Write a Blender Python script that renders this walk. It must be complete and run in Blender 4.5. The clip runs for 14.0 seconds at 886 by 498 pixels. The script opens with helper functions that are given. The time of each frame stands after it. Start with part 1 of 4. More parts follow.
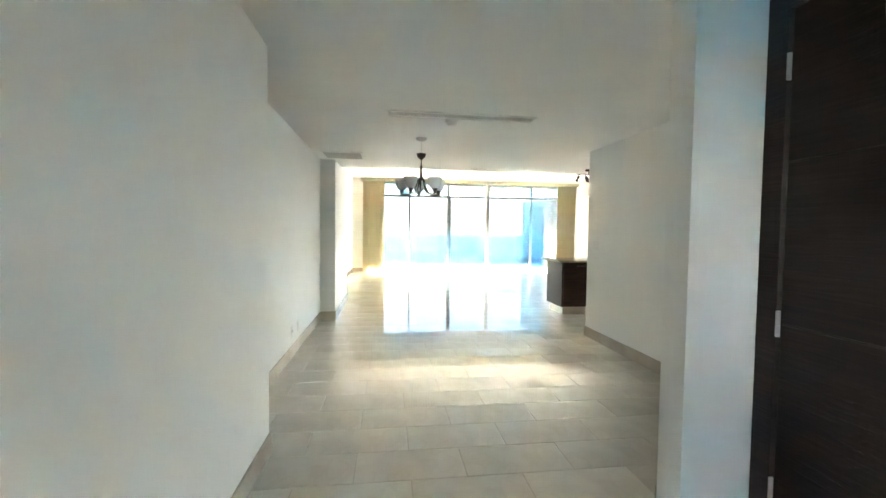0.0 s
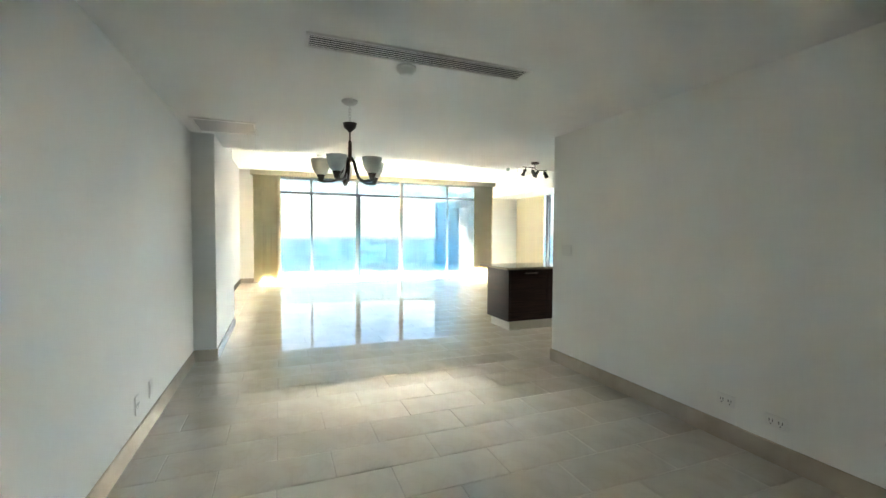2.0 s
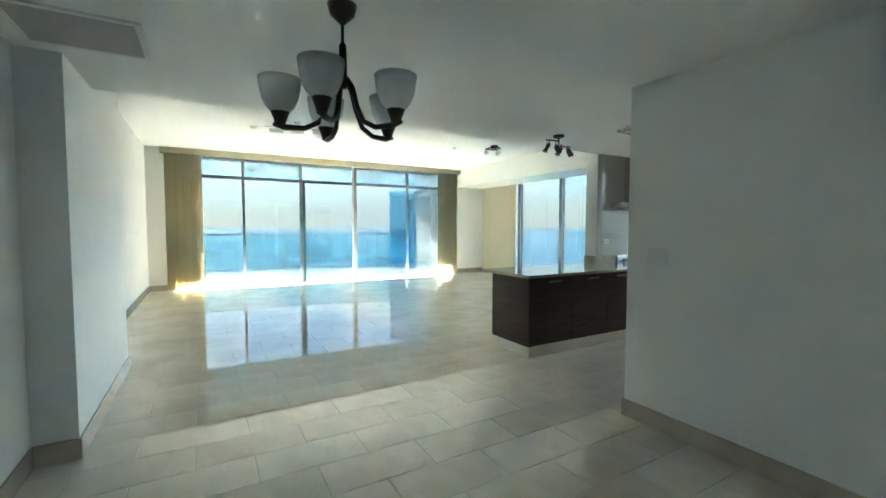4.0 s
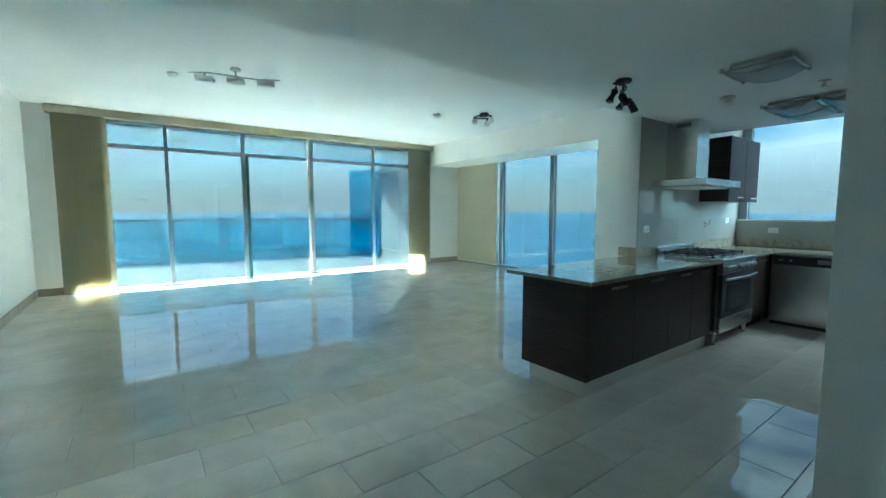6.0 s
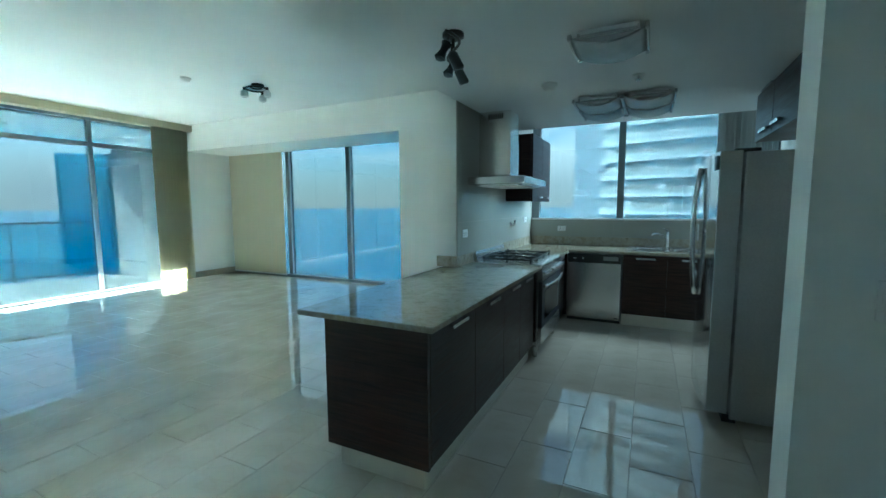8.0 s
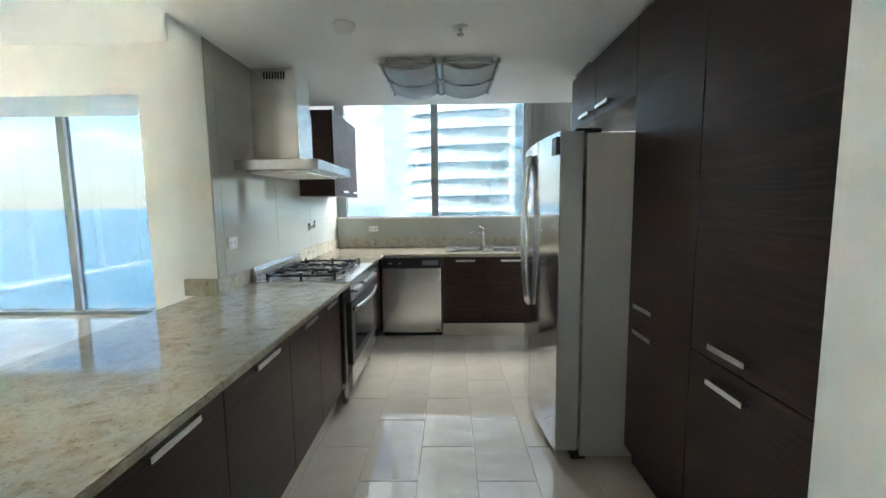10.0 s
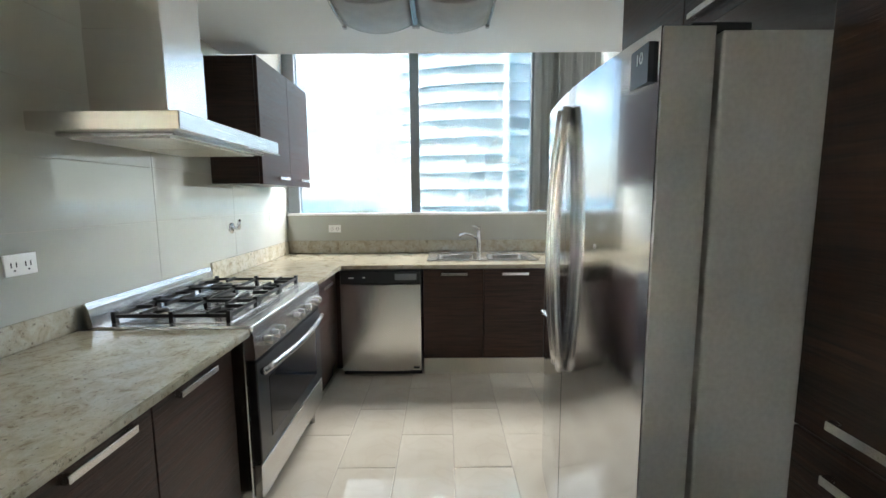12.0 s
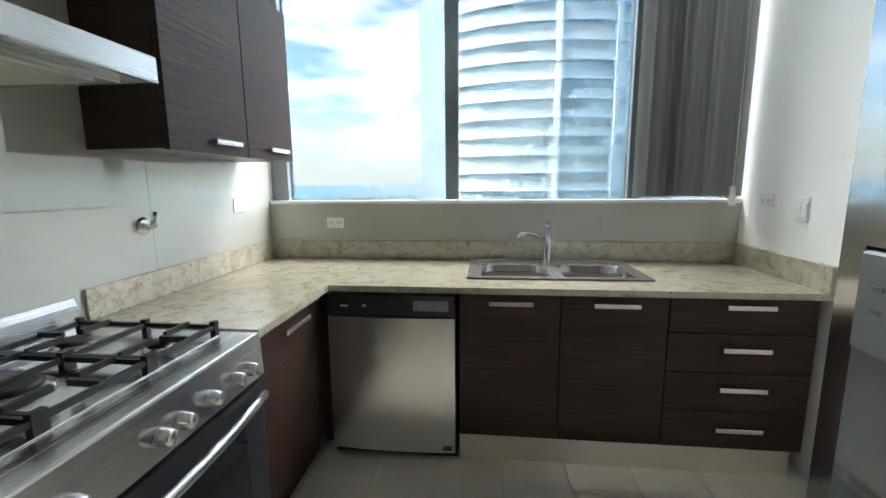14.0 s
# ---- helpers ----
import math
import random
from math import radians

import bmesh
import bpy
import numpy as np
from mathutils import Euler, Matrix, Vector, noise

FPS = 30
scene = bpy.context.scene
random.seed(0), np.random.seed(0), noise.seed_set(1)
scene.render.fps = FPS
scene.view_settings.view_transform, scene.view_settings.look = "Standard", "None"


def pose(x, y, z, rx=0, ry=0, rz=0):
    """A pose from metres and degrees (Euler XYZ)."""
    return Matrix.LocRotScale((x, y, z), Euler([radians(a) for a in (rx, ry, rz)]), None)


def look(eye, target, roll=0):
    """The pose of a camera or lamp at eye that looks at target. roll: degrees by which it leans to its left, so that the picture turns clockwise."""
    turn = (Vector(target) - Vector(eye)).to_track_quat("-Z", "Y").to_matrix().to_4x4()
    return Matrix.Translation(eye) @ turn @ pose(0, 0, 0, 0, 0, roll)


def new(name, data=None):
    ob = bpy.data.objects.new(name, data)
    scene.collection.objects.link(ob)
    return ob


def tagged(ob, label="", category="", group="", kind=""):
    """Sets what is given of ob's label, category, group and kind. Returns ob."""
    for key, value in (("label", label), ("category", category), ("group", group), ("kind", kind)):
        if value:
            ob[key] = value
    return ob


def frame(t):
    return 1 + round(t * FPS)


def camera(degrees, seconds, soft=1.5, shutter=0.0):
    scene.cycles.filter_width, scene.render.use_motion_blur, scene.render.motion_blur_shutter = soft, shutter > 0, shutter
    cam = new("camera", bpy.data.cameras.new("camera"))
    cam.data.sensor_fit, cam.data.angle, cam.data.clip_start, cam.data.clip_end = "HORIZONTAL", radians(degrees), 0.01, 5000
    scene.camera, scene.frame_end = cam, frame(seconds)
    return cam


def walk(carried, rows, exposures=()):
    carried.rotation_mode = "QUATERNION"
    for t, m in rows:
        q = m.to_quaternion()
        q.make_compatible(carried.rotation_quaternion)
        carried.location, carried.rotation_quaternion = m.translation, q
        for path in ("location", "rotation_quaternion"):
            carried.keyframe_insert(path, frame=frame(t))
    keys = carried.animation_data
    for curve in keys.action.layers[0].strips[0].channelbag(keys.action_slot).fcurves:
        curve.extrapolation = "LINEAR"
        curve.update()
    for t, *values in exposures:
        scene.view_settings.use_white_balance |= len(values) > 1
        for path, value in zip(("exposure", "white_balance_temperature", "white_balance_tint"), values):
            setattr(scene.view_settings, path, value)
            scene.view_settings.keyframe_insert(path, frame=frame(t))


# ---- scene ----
cam = camera(93.4, 14.0)
PATH = [
    (0.0, (0.335, -0.295, 1.34), (0.597, 1.686, 1.259), 0.7),
    (0.5, (0.265, 0.011, 1.335), (0.611, 1.979, 1.26), 0.7),
    (1.0, (0.267, 0.361, 1.329), (0.732, 2.304, 1.256), 0.6),
    (1.5, (0.237, 0.732, 1.344), (0.84, 2.638, 1.269), 0.5),
    (2.0, (0.184, 1.123, 1.353), (0.912, 2.984, 1.285), 0.3),
    (2.5, (0.203, 1.567, 1.341), (1.032, 3.386, 1.275), 0.4),
    (3.0, (0.221, 2.007, 1.358), (1.125, 3.789, 1.29), 0.3),
    (5.5, (0.337, 4.106, 1.425), (1.436, 5.768, 1.254), -0.0),
    (6.0, (0.559, 4.432, 1.4), (1.734, 6.041, 1.219), -0.0),
    (6.5, (0.704, 4.731, 1.428), (2.011, 6.232, 1.233), -0.1),
    (7.0, (0.927, 4.941, 1.427), (2.395, 6.283, 1.225), -0.1),
    (7.5, (1.206, 5.108, 1.445), (2.842, 6.241, 1.245), -0.2),
    (8.0, (1.439, 5.281, 1.455), (3.226, 6.156, 1.254), -0.3),
    (8.5, (1.673, 5.422, 1.463), (3.569, 6.025, 1.266), -0.6),
    (9.0, (1.951, 5.499, 1.457), (3.913, 5.835, 1.262), -0.7),
    (11.5, (3.326, 5.358, 1.417), (5.311, 5.298, 1.186), -0.3),
    (12.0, (3.68, 5.371, 1.421), (5.665, 5.371, 1.177), -0.4),
    (12.5, (3.997, 5.391, 1.393), (5.98, 5.464, 1.142), -0.3),
    (13.0, (4.336, 5.379, 1.405), (6.313, 5.519, 1.143), -0.5),
    (13.5, (4.656, 5.404, 1.378), (6.625, 5.601, 1.088), -0.5),
    (14.0, (4.982, 5.395, 1.388), (6.946, 5.609, 1.077), -0.5),
]
EXPOSURES = [
    (0.0, 7.65, 7100, 10), (1.5, 7.3, 6900, 9), (3.0, 6.85, 6600, 4), (5.5, 5.85, 5050, -15), (7.5, 5.55, 4550, -24),
    (8.0, 5.67, 4750, -20), (9.0, 6.3, 5700, -4), (11.5, 7.05, 6700, 8), (12.5, 6.95, 6600, 7), (14.0, 6.6, 6500, 7),
]
walk(cam, [(t, look(eye, target, roll)) for t, eye, target, roll in PATH], EXPOSURES)

# ---- world, sun ----
SUN_EL, SUN_AZ = radians(35.8), radians(-14)
world = bpy.data.worlds.new("sky")
scene.world = world
world.use_nodes = True
wn, wl = world.node_tree.nodes, world.node_tree.links
wn.clear()
sky = wn.new("ShaderNodeTexSky")
sky.sky_type, sky.sun_disc, sky.sun_elevation, sky.sun_rotation = "NISHITA", False, SUN_EL, SUN_AZ
sky.altitude, sky.air_density, sky.dust_density, sky.ozone_density = 50, 1.0, 0.3, 2.0
wgeo = wn.new("ShaderNodeTexCoord")
wmap = wn.new("ShaderNodeMapping")
wmap.inputs["Scale"].default_value = (2.2, 2.2, 7.0)
wnoise = wn.new("ShaderNodeTexNoise")
wnoise.inputs["Scale"].default_value, wnoise.inputs["Detail"].default_value = 1.6, 7
wramp = wn.new("ShaderNodeValToRGB")
wramp.color_ramp.elements[0].position, wramp.color_ramp.elements[1].position = 0.45, 0.64
wmix = wn.new("ShaderNodeMix")
wmix.data_type = "RGBA"
wmix.inputs["B"].default_value = (7.0, 7.1, 7.3, 1)
wbg = wn.new("ShaderNodeBackground")
wbg.inputs["Strength"].default_value = 0.15
wout = wn.new("ShaderNodeOutputWorld")
wl.new(wgeo.outputs["Generated"], wmap.inputs["Vector"])
wl.new(wmap.outputs["Vector"], wnoise.inputs["Vector"])
wl.new(wnoise.outputs["Fac"], wramp.inputs["Fac"])
wl.new(wramp.outputs["Color"], wmix.inputs["Factor"])
wl.new(sky.outputs["Color"], wmix.inputs["A"])
# pale sea haze that thickens towards the horizon
wsep = wn.new("ShaderNodeSeparateXYZ")
wlow = wn.new("ShaderNodeMapRange")
wlow.interpolation_type = "SMOOTHERSTEP"
wlow.inputs["From Min"].default_value, wlow.inputs["From Max"].default_value = 0.0, 0.20
wlow.inputs["To Min"].default_value, wlow.inputs["To Max"].default_value = 0.85, 0.0
whaze = wn.new("ShaderNodeMix")
whaze.data_type = "RGBA"
whaze.inputs["B"].default_value = (3.1, 3.2, 3.3, 1)
wl.new(wgeo.outputs["Generated"], wsep.inputs["Vector"])
wl.new(wsep.outputs["Z"], wlow.inputs["Value"])
wl.new(wlow.outputs["Result"], whaze.inputs["Factor"])
wl.new(wmix.outputs["Result"], whaze.inputs["A"])
wl.new(whaze.outputs["Result"], wbg.inputs["Color"])
wl.new(wbg.outputs["Background"], wout.inputs["Surface"])

sun_data = bpy.data.lights.new("sun", "SUN")
sun_data.energy, sun_data.angle, sun_data.color = 5.0, radians(0.55), (1.0, 0.95, 0.87)
sun = new("sun", sun_data)
sun_dir = Vector((math.sin(SUN_AZ) * math.cos(SUN_EL), math.cos(SUN_AZ) * math.cos(SUN_EL), math.sin(SUN_EL)))
sun.matrix_basis = look(sun_dir * 60, (0, 0, 0))


# added unseen area lamp outside the kitchen window, standing in for high sky light
strip_data = bpy.data.lights.new("kitchen_fill_lamp", "AREA")
strip_data.shape, strip_data.size, strip_data.size_y, strip_data.energy, strip_data.color = "RECTANGLE", 2.9, 1.6, 3.6, (0.97, 0.99, 1.0)
strip = new("kitchen_fill_lamp", strip_data)
strip.matrix_basis = look((8.55, 5.38, 3.8), (6.0, 5.38, 1.2))


# ---- materials ----
def material(name, colour, rough=0.5, metal=0.0, coat=0.0):
    m = bpy.data.materials.new(name)
    m.use_nodes = True
    b = m.node_tree.nodes["Principled BSDF"]
    b.inputs["Base Color"].default_value = (*colour, 1)
    b.inputs["Roughness"].default_value = rough
    b.inputs["Metallic"].default_value = metal
    b.inputs["Coat Weight"].default_value = coat
    return m, m.node_tree.nodes, m.node_tree.links, b


def noise_node(n, l, scale, detail=4, stretch=(1, 1, 1), rough=0.5, distort=0.0):
    tc = n.new("ShaderNodeTexCoord")
    mp = n.new("ShaderNodeMapping")
    mp.inputs["Scale"].default_value = stretch
    tx = n.new("ShaderNodeTexNoise")
    tx.inputs["Scale"].default_value, tx.inputs["Detail"].default_value = scale, detail
    tx.inputs["Roughness"].default_value, tx.inputs["Distortion"].default_value = rough, distort
    l.new(tc.outputs["Object"], mp.inputs["Vector"])
    l.new(mp.outputs["Vector"], tx.inputs["Vector"])
    return tx.outputs["Fac"]


def ramp_node(n, l, fac, stops):
    r = n.new("ShaderNodeValToRGB")
    el = r.color_ramp.elements
    while len(el) < len(stops):
        el.new(0.5)
    for e, (p, c) in zip(el, stops):
        e.position, e.color = p, (*c, 1)
    l.new(fac, r.inputs["Fac"])
    return r.outputs["Color"]


def bump_node(n, l, b, fac, strength, dist=0.002):
    bp = n.new("ShaderNodeBump")
    bp.inputs["Strength"].default_value, bp.inputs["Distance"].default_value = strength, dist
    l.new(fac, bp.inputs["Height"])
    l.new(bp.outputs["Normal"], b.inputs["Normal"])


def mix_rgb(n, l, a, b2, fac, mode="MIX"):
    m = n.new("ShaderNodeMix")
    m.data_type, m.blend_type = "RGBA", mode
    l.new(a, m.inputs["A"])
    l.new(b2, m.inputs["B"])
    if isinstance(fac, float):
        m.inputs["Factor"].default_value = fac
    else:
        l.new(fac, m.inputs["Factor"])
    return m.outputs["Result"]


def rough_from(n, l, b, fac, lo, hi):
    mr = n.new("ShaderNodeMapRange")
    mr.inputs["To Min"].default_value, mr.inputs["To Max"].default_value = lo, hi
    mr.inputs["From Min"].default_value, mr.inputs["From Max"].default_value = 0.3, 0.7
    l.new(fac, mr.inputs["Value"])
    l.new(mr.outputs["Result"], b.inputs["Roughness"])


def paint(name, colour, rough=0.55):
    m, n, l, b = material(name, colour, rough)
    big = noise_node(n, l, 0.8, 3)
    c = tuple(v * 0.96 for v in colour)
    l.new(ramp_node(n, l, big, [(0.35, c), (0.65, colour)]), b.inputs["Base Color"])
    fine = noise_node(n, l, 160, 3)
    bump_node(n, l, b, fine, 0.12, 0.001)
    return m


def marble(name, dark, light, rough_lo, rough_hi, vary=0.10, ior=1.5):
    m, n, l, b = material(name, light, rough_lo)
    b.inputs["IOR"].default_value = ior
    cloud = noise_node(n, l, 2.2, 3, rough=0.5, distort=0.5)
    base = ramp_node(n, l, cloud, [(0.3, dark), (0.7, light)])
    vein = noise_node(n, l, 2.4, 4, rough=0.5, distort=1.6)
    veins = ramp_node(n, l, vein, [(0.47, (1, 1, 1)), (0.5, (0.86, 0.82, 0.76)), (0.53, (1, 1, 1))])
    col = mix_rgb(n, l, base, veins, 0.22, "MULTIPLY")
    info = n.new("ShaderNodeObjectInfo")
    tone = ramp_node(n, l, info.outputs["Random"], [(0.0, (1 - vary, 1 - vary * 1.05, 1 - vary * 1.15)), (1.0, (1.0, 1.0, 1.0))])
    col = mix_rgb(n, l, col, tone, 1.0, "MULTIPLY")
    l.new(col, b.inputs["Base Color"])
    smear = noise_node(n, l, 1.3, 5, rough=0.7)
    rough_from(n, l, b, smear, rough_lo, rough_hi)
    wave = noise_node(n, l, 1.1, 2)
    bump_node(n, l, b, wave, 0.035, 0.004)
    return m


def granite(name):
    m, n, l, b = material(name, (0.5, 0.46, 0.38), 0.06)
    b.inputs["IOR"].default_value = 1.75
    a = noise_node(n, l, 14, 7, rough=0.75, distort=0.6)
    base = ramp_node(n, l, a, [(0.3, (0.20, 0.15, 0.09)), (0.42, (0.37, 0.32, 0.23)), (0.58, (0.47, 0.43, 0.34)), (0.72, (0.31, 0.26, 0.18))])
    s = noise_node(n, l, 70, 4, rough=0.7)
    sp = ramp_node(n, l, s, [(0.30, (0.22, 0.18, 0.15)), (0.42, (1, 1, 1)), (0.62, (1, 1, 1)), (0.72, (1.15, 1.15, 1.12))])
    l.new(mix_rgb(n, l, base, sp, 0.85, "MULTIPLY"), b.inputs["Base Color"])
    rough_from(n, l, b, a, 0.03, 0.07)
    return m


def wood(name, dark, light, rough=0.35, along="x"):
    m, n, l, b = material(name, dark, rough)
    stretch = {"x": (1.5, 40, 40), "y": (40, 1.5, 40), "xy": (1.2, 1.2, 26)}[along]
    g = noise_node(n, l, 2.5, 7, stretch, 0.65, 0.4)
    big = noise_node(n, l, 1.6, 3, {"x": (0.6, 5, 5), "y": (5, 0.6, 5), "xy": (0.6, 0.6, 5)}[along])
    c1 = ramp_node(n, l, g, [(0.3, dark), (0.7, light)])
    c2 = ramp_node(n, l, big, [(0.3, (0.7, 0.68, 0.66)), (0.7, (1.1, 1.08, 1.05))])
    l.new(mix_rgb(n, l, c1, c2, 1.0, "MULTIPLY"), b.inputs["Base Color"])
    b.inputs["Specular IOR Level"].default_value = 0.3
    bump_node(n, l, b, g, 0.9, 0.003)
    rough_from(n, l, b, g, rough - 0.06, rough + 0.1)
    return m


def steel(name, colour=(0.55, 0.55, 0.56), rough=0.26, along="x"):
    m, n, l, b = material(name, colour, rough, 1.0)
    stretch = {"x": (1, 220, 220), "y": (220, 1, 220), "z": (220, 220, 1)}[along]
    g = noise_node(n, l, 3, 3, stretch)
    rough_from(n, l, b, g, rough - 0.03, rough + 0.03)
    bump_node(n, l, b, g, 0.012, 0.0004)
    return m


def glass(name, tint=(0.93, 0.97, 0.97), gloss=0.02):
    m = bpy.data.materials.new(name)
    m.use_nodes = True
    n, l = m.node_tree.nodes, m.node_tree.links
    n.clear()
    tr = n.new("ShaderNodeBsdfTransparent")
    tr.inputs["Color"].default_value = (*tint, 1)
    gl = n.new("ShaderNodeBsdfGlossy")
    gl.inputs["Roughness"].default_value = gloss
    lw = n.new("ShaderNodeLayerWeight")
    lw.inputs["Blend"].default_value = 0.5
    pw = n.new("ShaderNodeMath")
    pw.operation = "POWER"
    pw.inputs[1].default_value = 5.0
    fr = n.new("ShaderNodeMapRange")
    fr.inputs["To Min"].default_value, fr.inputs["To Max"].default_value = 0.03, 0.9
    l.new(lw.outputs["Facing"], pw.inputs[0])
    l.new(pw.outputs["Value"], fr.inputs["Value"])
    mx = n.new("ShaderNodeMixShader")
    o = n.new("ShaderNodeOutputMaterial")
    l.new(fr.outputs["Result"], mx.inputs["Fac"])
    l.new(tr.outputs["BSDF"], mx.inputs[1])
    l.new(gl.outputs["BSDF"], mx.inputs[2])
    l.new(mx.outputs["Shader"], o.inputs["Surface"])
    return m


def plain(name, colour, rough=0.4, metal=0.0, grain=80, vary=0.1):
    m, n, l, b = material(name, colour, rough, metal)
    f = noise_node(n, l, grain, 3)
    l.new(ramp_node(n, l, f, [(0.3, tuple(v * (1 - vary) for v in colour)), (0.7, colour)]), b.inputs["Base Color"])
    return m


M_WALL = paint("wall_paint", (0.85, 0.84, 0.80))
M_CEIL = paint("ceiling_paint", (0.87, 0.87, 0.85), 0.7)
M_FLOOR = marble("polished_cream_marble", (0.62, 0.55, 0.46), (0.76, 0.70, 0.61), 0.010, 0.026, 0.09, 1.9)
M_JOINT = plain("grout", (0.46, 0.40, 0.33), 0.5)
M_SKIRT = marble("beige_stone_skirting", (0.42, 0.35, 0.27), (0.54, 0.47, 0.38), 0.12, 0.25)
M_GRANITE = granite("beige_granite")
M_WOOD = wood("dark_wenge_veneer", (0.008, 0.0036, 0.0024), (0.060, 0.026, 0.0175), 0.34, "xy")
M_DOOR = wood("dark_door_veneer", (0.018, 0.011, 0.009), (0.045, 0.028, 0.022), 0.4, "y")
M_STEEL = steel("brushed_steel", (0.66, 0.65, 0.64), 0.25, "xy"[0])
M_STEELV = steel("brushed_steel_upright", (0.74, 0.72, 0.70), 0.24, "z")
M_FRIDGE = steel("fridge_steel", (0.66, 0.66, 0.67), 0.12, "x")
M_FRSIDE = plain("fridge_side_paint", (0.62, 0.60, 0.57), 0.38, 0.3)
M_ALU = steel("aluminium_kick", (0.74, 0.70, 0.62), 0.3, "x")
M_CHROME = plain("chrome", (0.75, 0.75, 0.76), 0.08, 1.0, 40, 0.03)
M_BLACK = plain("black_enamel", (0.014, 0.014, 0.015), 0.3)
M_IRON = plain("cast_iron", (0.02, 0.02, 0.02), 0.55, 0.2)
M_DARKGLASS = plain("oven_glass", (0.008, 0.008, 0.009), 0.05)
M_TILE = plain("grey_glass_tile", (0.43, 0.42, 0.36), 0.03, 0, 3, 0.05)
M_TILE.node_tree.nodes["Principled BSDF"].inputs["IOR"].default_value = 2.0
M_FRAME = plain("aluminium_window_frame", (0.24, 0.26, 0.27), 0.35, 0.3)
M_FRAMEW = plain("pale_door_frame", (0.72, 0.62, 0.56), 0.4, 0.2)
M_FRAMEB = plain("dark_blue_frame", (0.03, 0.10, 0.13), 0.35, 0.2)
# Tints far below real glass, dimming the view outside against the room.
M_GLASS = glass("dimmed_window_glass", (0.118, 0.124, 0.125))
# Weaker tint added here so the soffit behind the toplights shows brighter.
M_TOPGLASS = glass("dimmed_toplight_glass", (0.165, 0.180, 0.182))
M_KITGLASS = glass("dimmed_kitchen_glass", (0.130, 0.136, 0.137))
M_RAILGLASS = glass("balustrade_glass", (0.62, 0.88, 0.92))
M_BLUEGLASS = glass("blue_glass_screen", (0.48, 0.72, 0.87))


def cloth(name, colour, grain=220, rough=0.8, through_share=0.55):
    """Thin fabric or frosted glass that lets some light through."""
    m, n, l, b = material(name, colour, rough)
    f = noise_node(n, l, grain, 3)
    c = ramp_node(n, l, f, [(0.3, tuple(v * 0.88 for v in colour)), (0.7, colour)])
    l.new(c, b.inputs["Base Color"])
    t = n.new("ShaderNodeBsdfTranslucent")
    l.new(c, t.inputs["Color"])
    mx = n.new("ShaderNodeMixShader")
    mx.inputs["Fac"].default_value = through_share
    l.new(b.outputs["BSDF"], mx.inputs[1])
    l.new(t.outputs["BSDF"], mx.inputs[2])
    l.new(mx.outputs["Shader"], n["Material Output"].inputs["Surface"])
    return m


M_BLIND = cloth("beige_blind_fabric", (0.74, 0.68, 0.52))
M_SHADE = cloth("roller_shade_fabric", (0.72, 0.65, 0.49))
M_GREYBLIND = cloth("grey_blind_fabric", (0.42, 0.42, 0.39))
M_PLASTIC = plain("white_plastic", (0.80, 0.79, 0.76), 0.35, 0, 60, 0.04)
M_FROST = cloth("frosted_glass", (0.86, 0.86, 0.84), 14, 0.22, 0.12)
M_BRONZE = plain("dark_bronze", (0.05, 0.04, 0.035), 0.35, 0.7)
M_SILVER = plain("satin_nickel", (0.55, 0.54, 0.52), 0.3, 1.0)
# Dark tone that also stands for shade inside slots and recesses.
M_SLOT = plain("vent_dark", (0.03, 0.03, 0.03), 0.7)
M_BALC = plain("balcony_tile", (0.82, 0.81, 0.77), 0.5, 0, 5, 0.1)
M_CONC = plain("white_render", (0.88, 0.88, 0.86), 0.7, 0, 0.4, 0.06)
M_TOWGLASS = plain("tower_glass", (0.72, 0.75, 0.73), 0.16, 0.35, 0.3, 0.6)
M_TOWRAIL = plain("tower_balustrade_glass", (0.74, 0.79, 0.77), 0.1, 0.2, 0.4, 0.3)
M_LAND = plain("scrub_land", (0.10, 0.13, 0.05), 0.9, 0, 0.08, 0.5)
M_GREYPL = plain("grey_plastic", (0.32, 0.33, 0.34), 0.35, 0.2, 60, 0.06)
M_GRILLE = plain("grey_louvre_paint", (0.46, 0.45, 0.43), 0.5, 0, 60, 0.06)
M_PAPER = plain("dark_sticker", (0.05, 0.05, 0.06), 0.4)


def sea_material():
    m, n, l, b = material("sea_water", (0.02, 0.16, 0.22), 0.22)
    f = noise_node(n, l, 0.004, 6, (1, 1, 1), 0.6)
    l.new(ramp_node(n, l, f, [(0.3, (0.014, 0.13, 0.26)), (0.7, (0.03, 0.20, 0.32))]), b.inputs["Base Color"])
    w = noise_node(n, l, 0.15, 6, (1, 1, 1), 0.65)
    bump_node(n, l, b, w, 0.35, 2.0)
    return m


M_SEA = sea_material()


# ---- mesh helpers ----
def add_box(bm, x0, y0, z0, x1, y1, z1, bevel=0.0, seg=1):
    r = bmesh.ops.create_cube(bm, size=1.0, matrix=Matrix.Translation(((x0 + x1) / 2, (y0 + y1) / 2, (z0 + z1) / 2)) @ Matrix.Diagonal((abs(x1 - x0), abs(y1 - y0), abs(z1 - z0), 1)))
    if bevel:
        edges = list({e for v in r["verts"] for e in v.link_edges})
        bmesh.ops.bevel(bm, geom=edges, offset=bevel, segments=seg, affect="EDGES", profile=0.5)


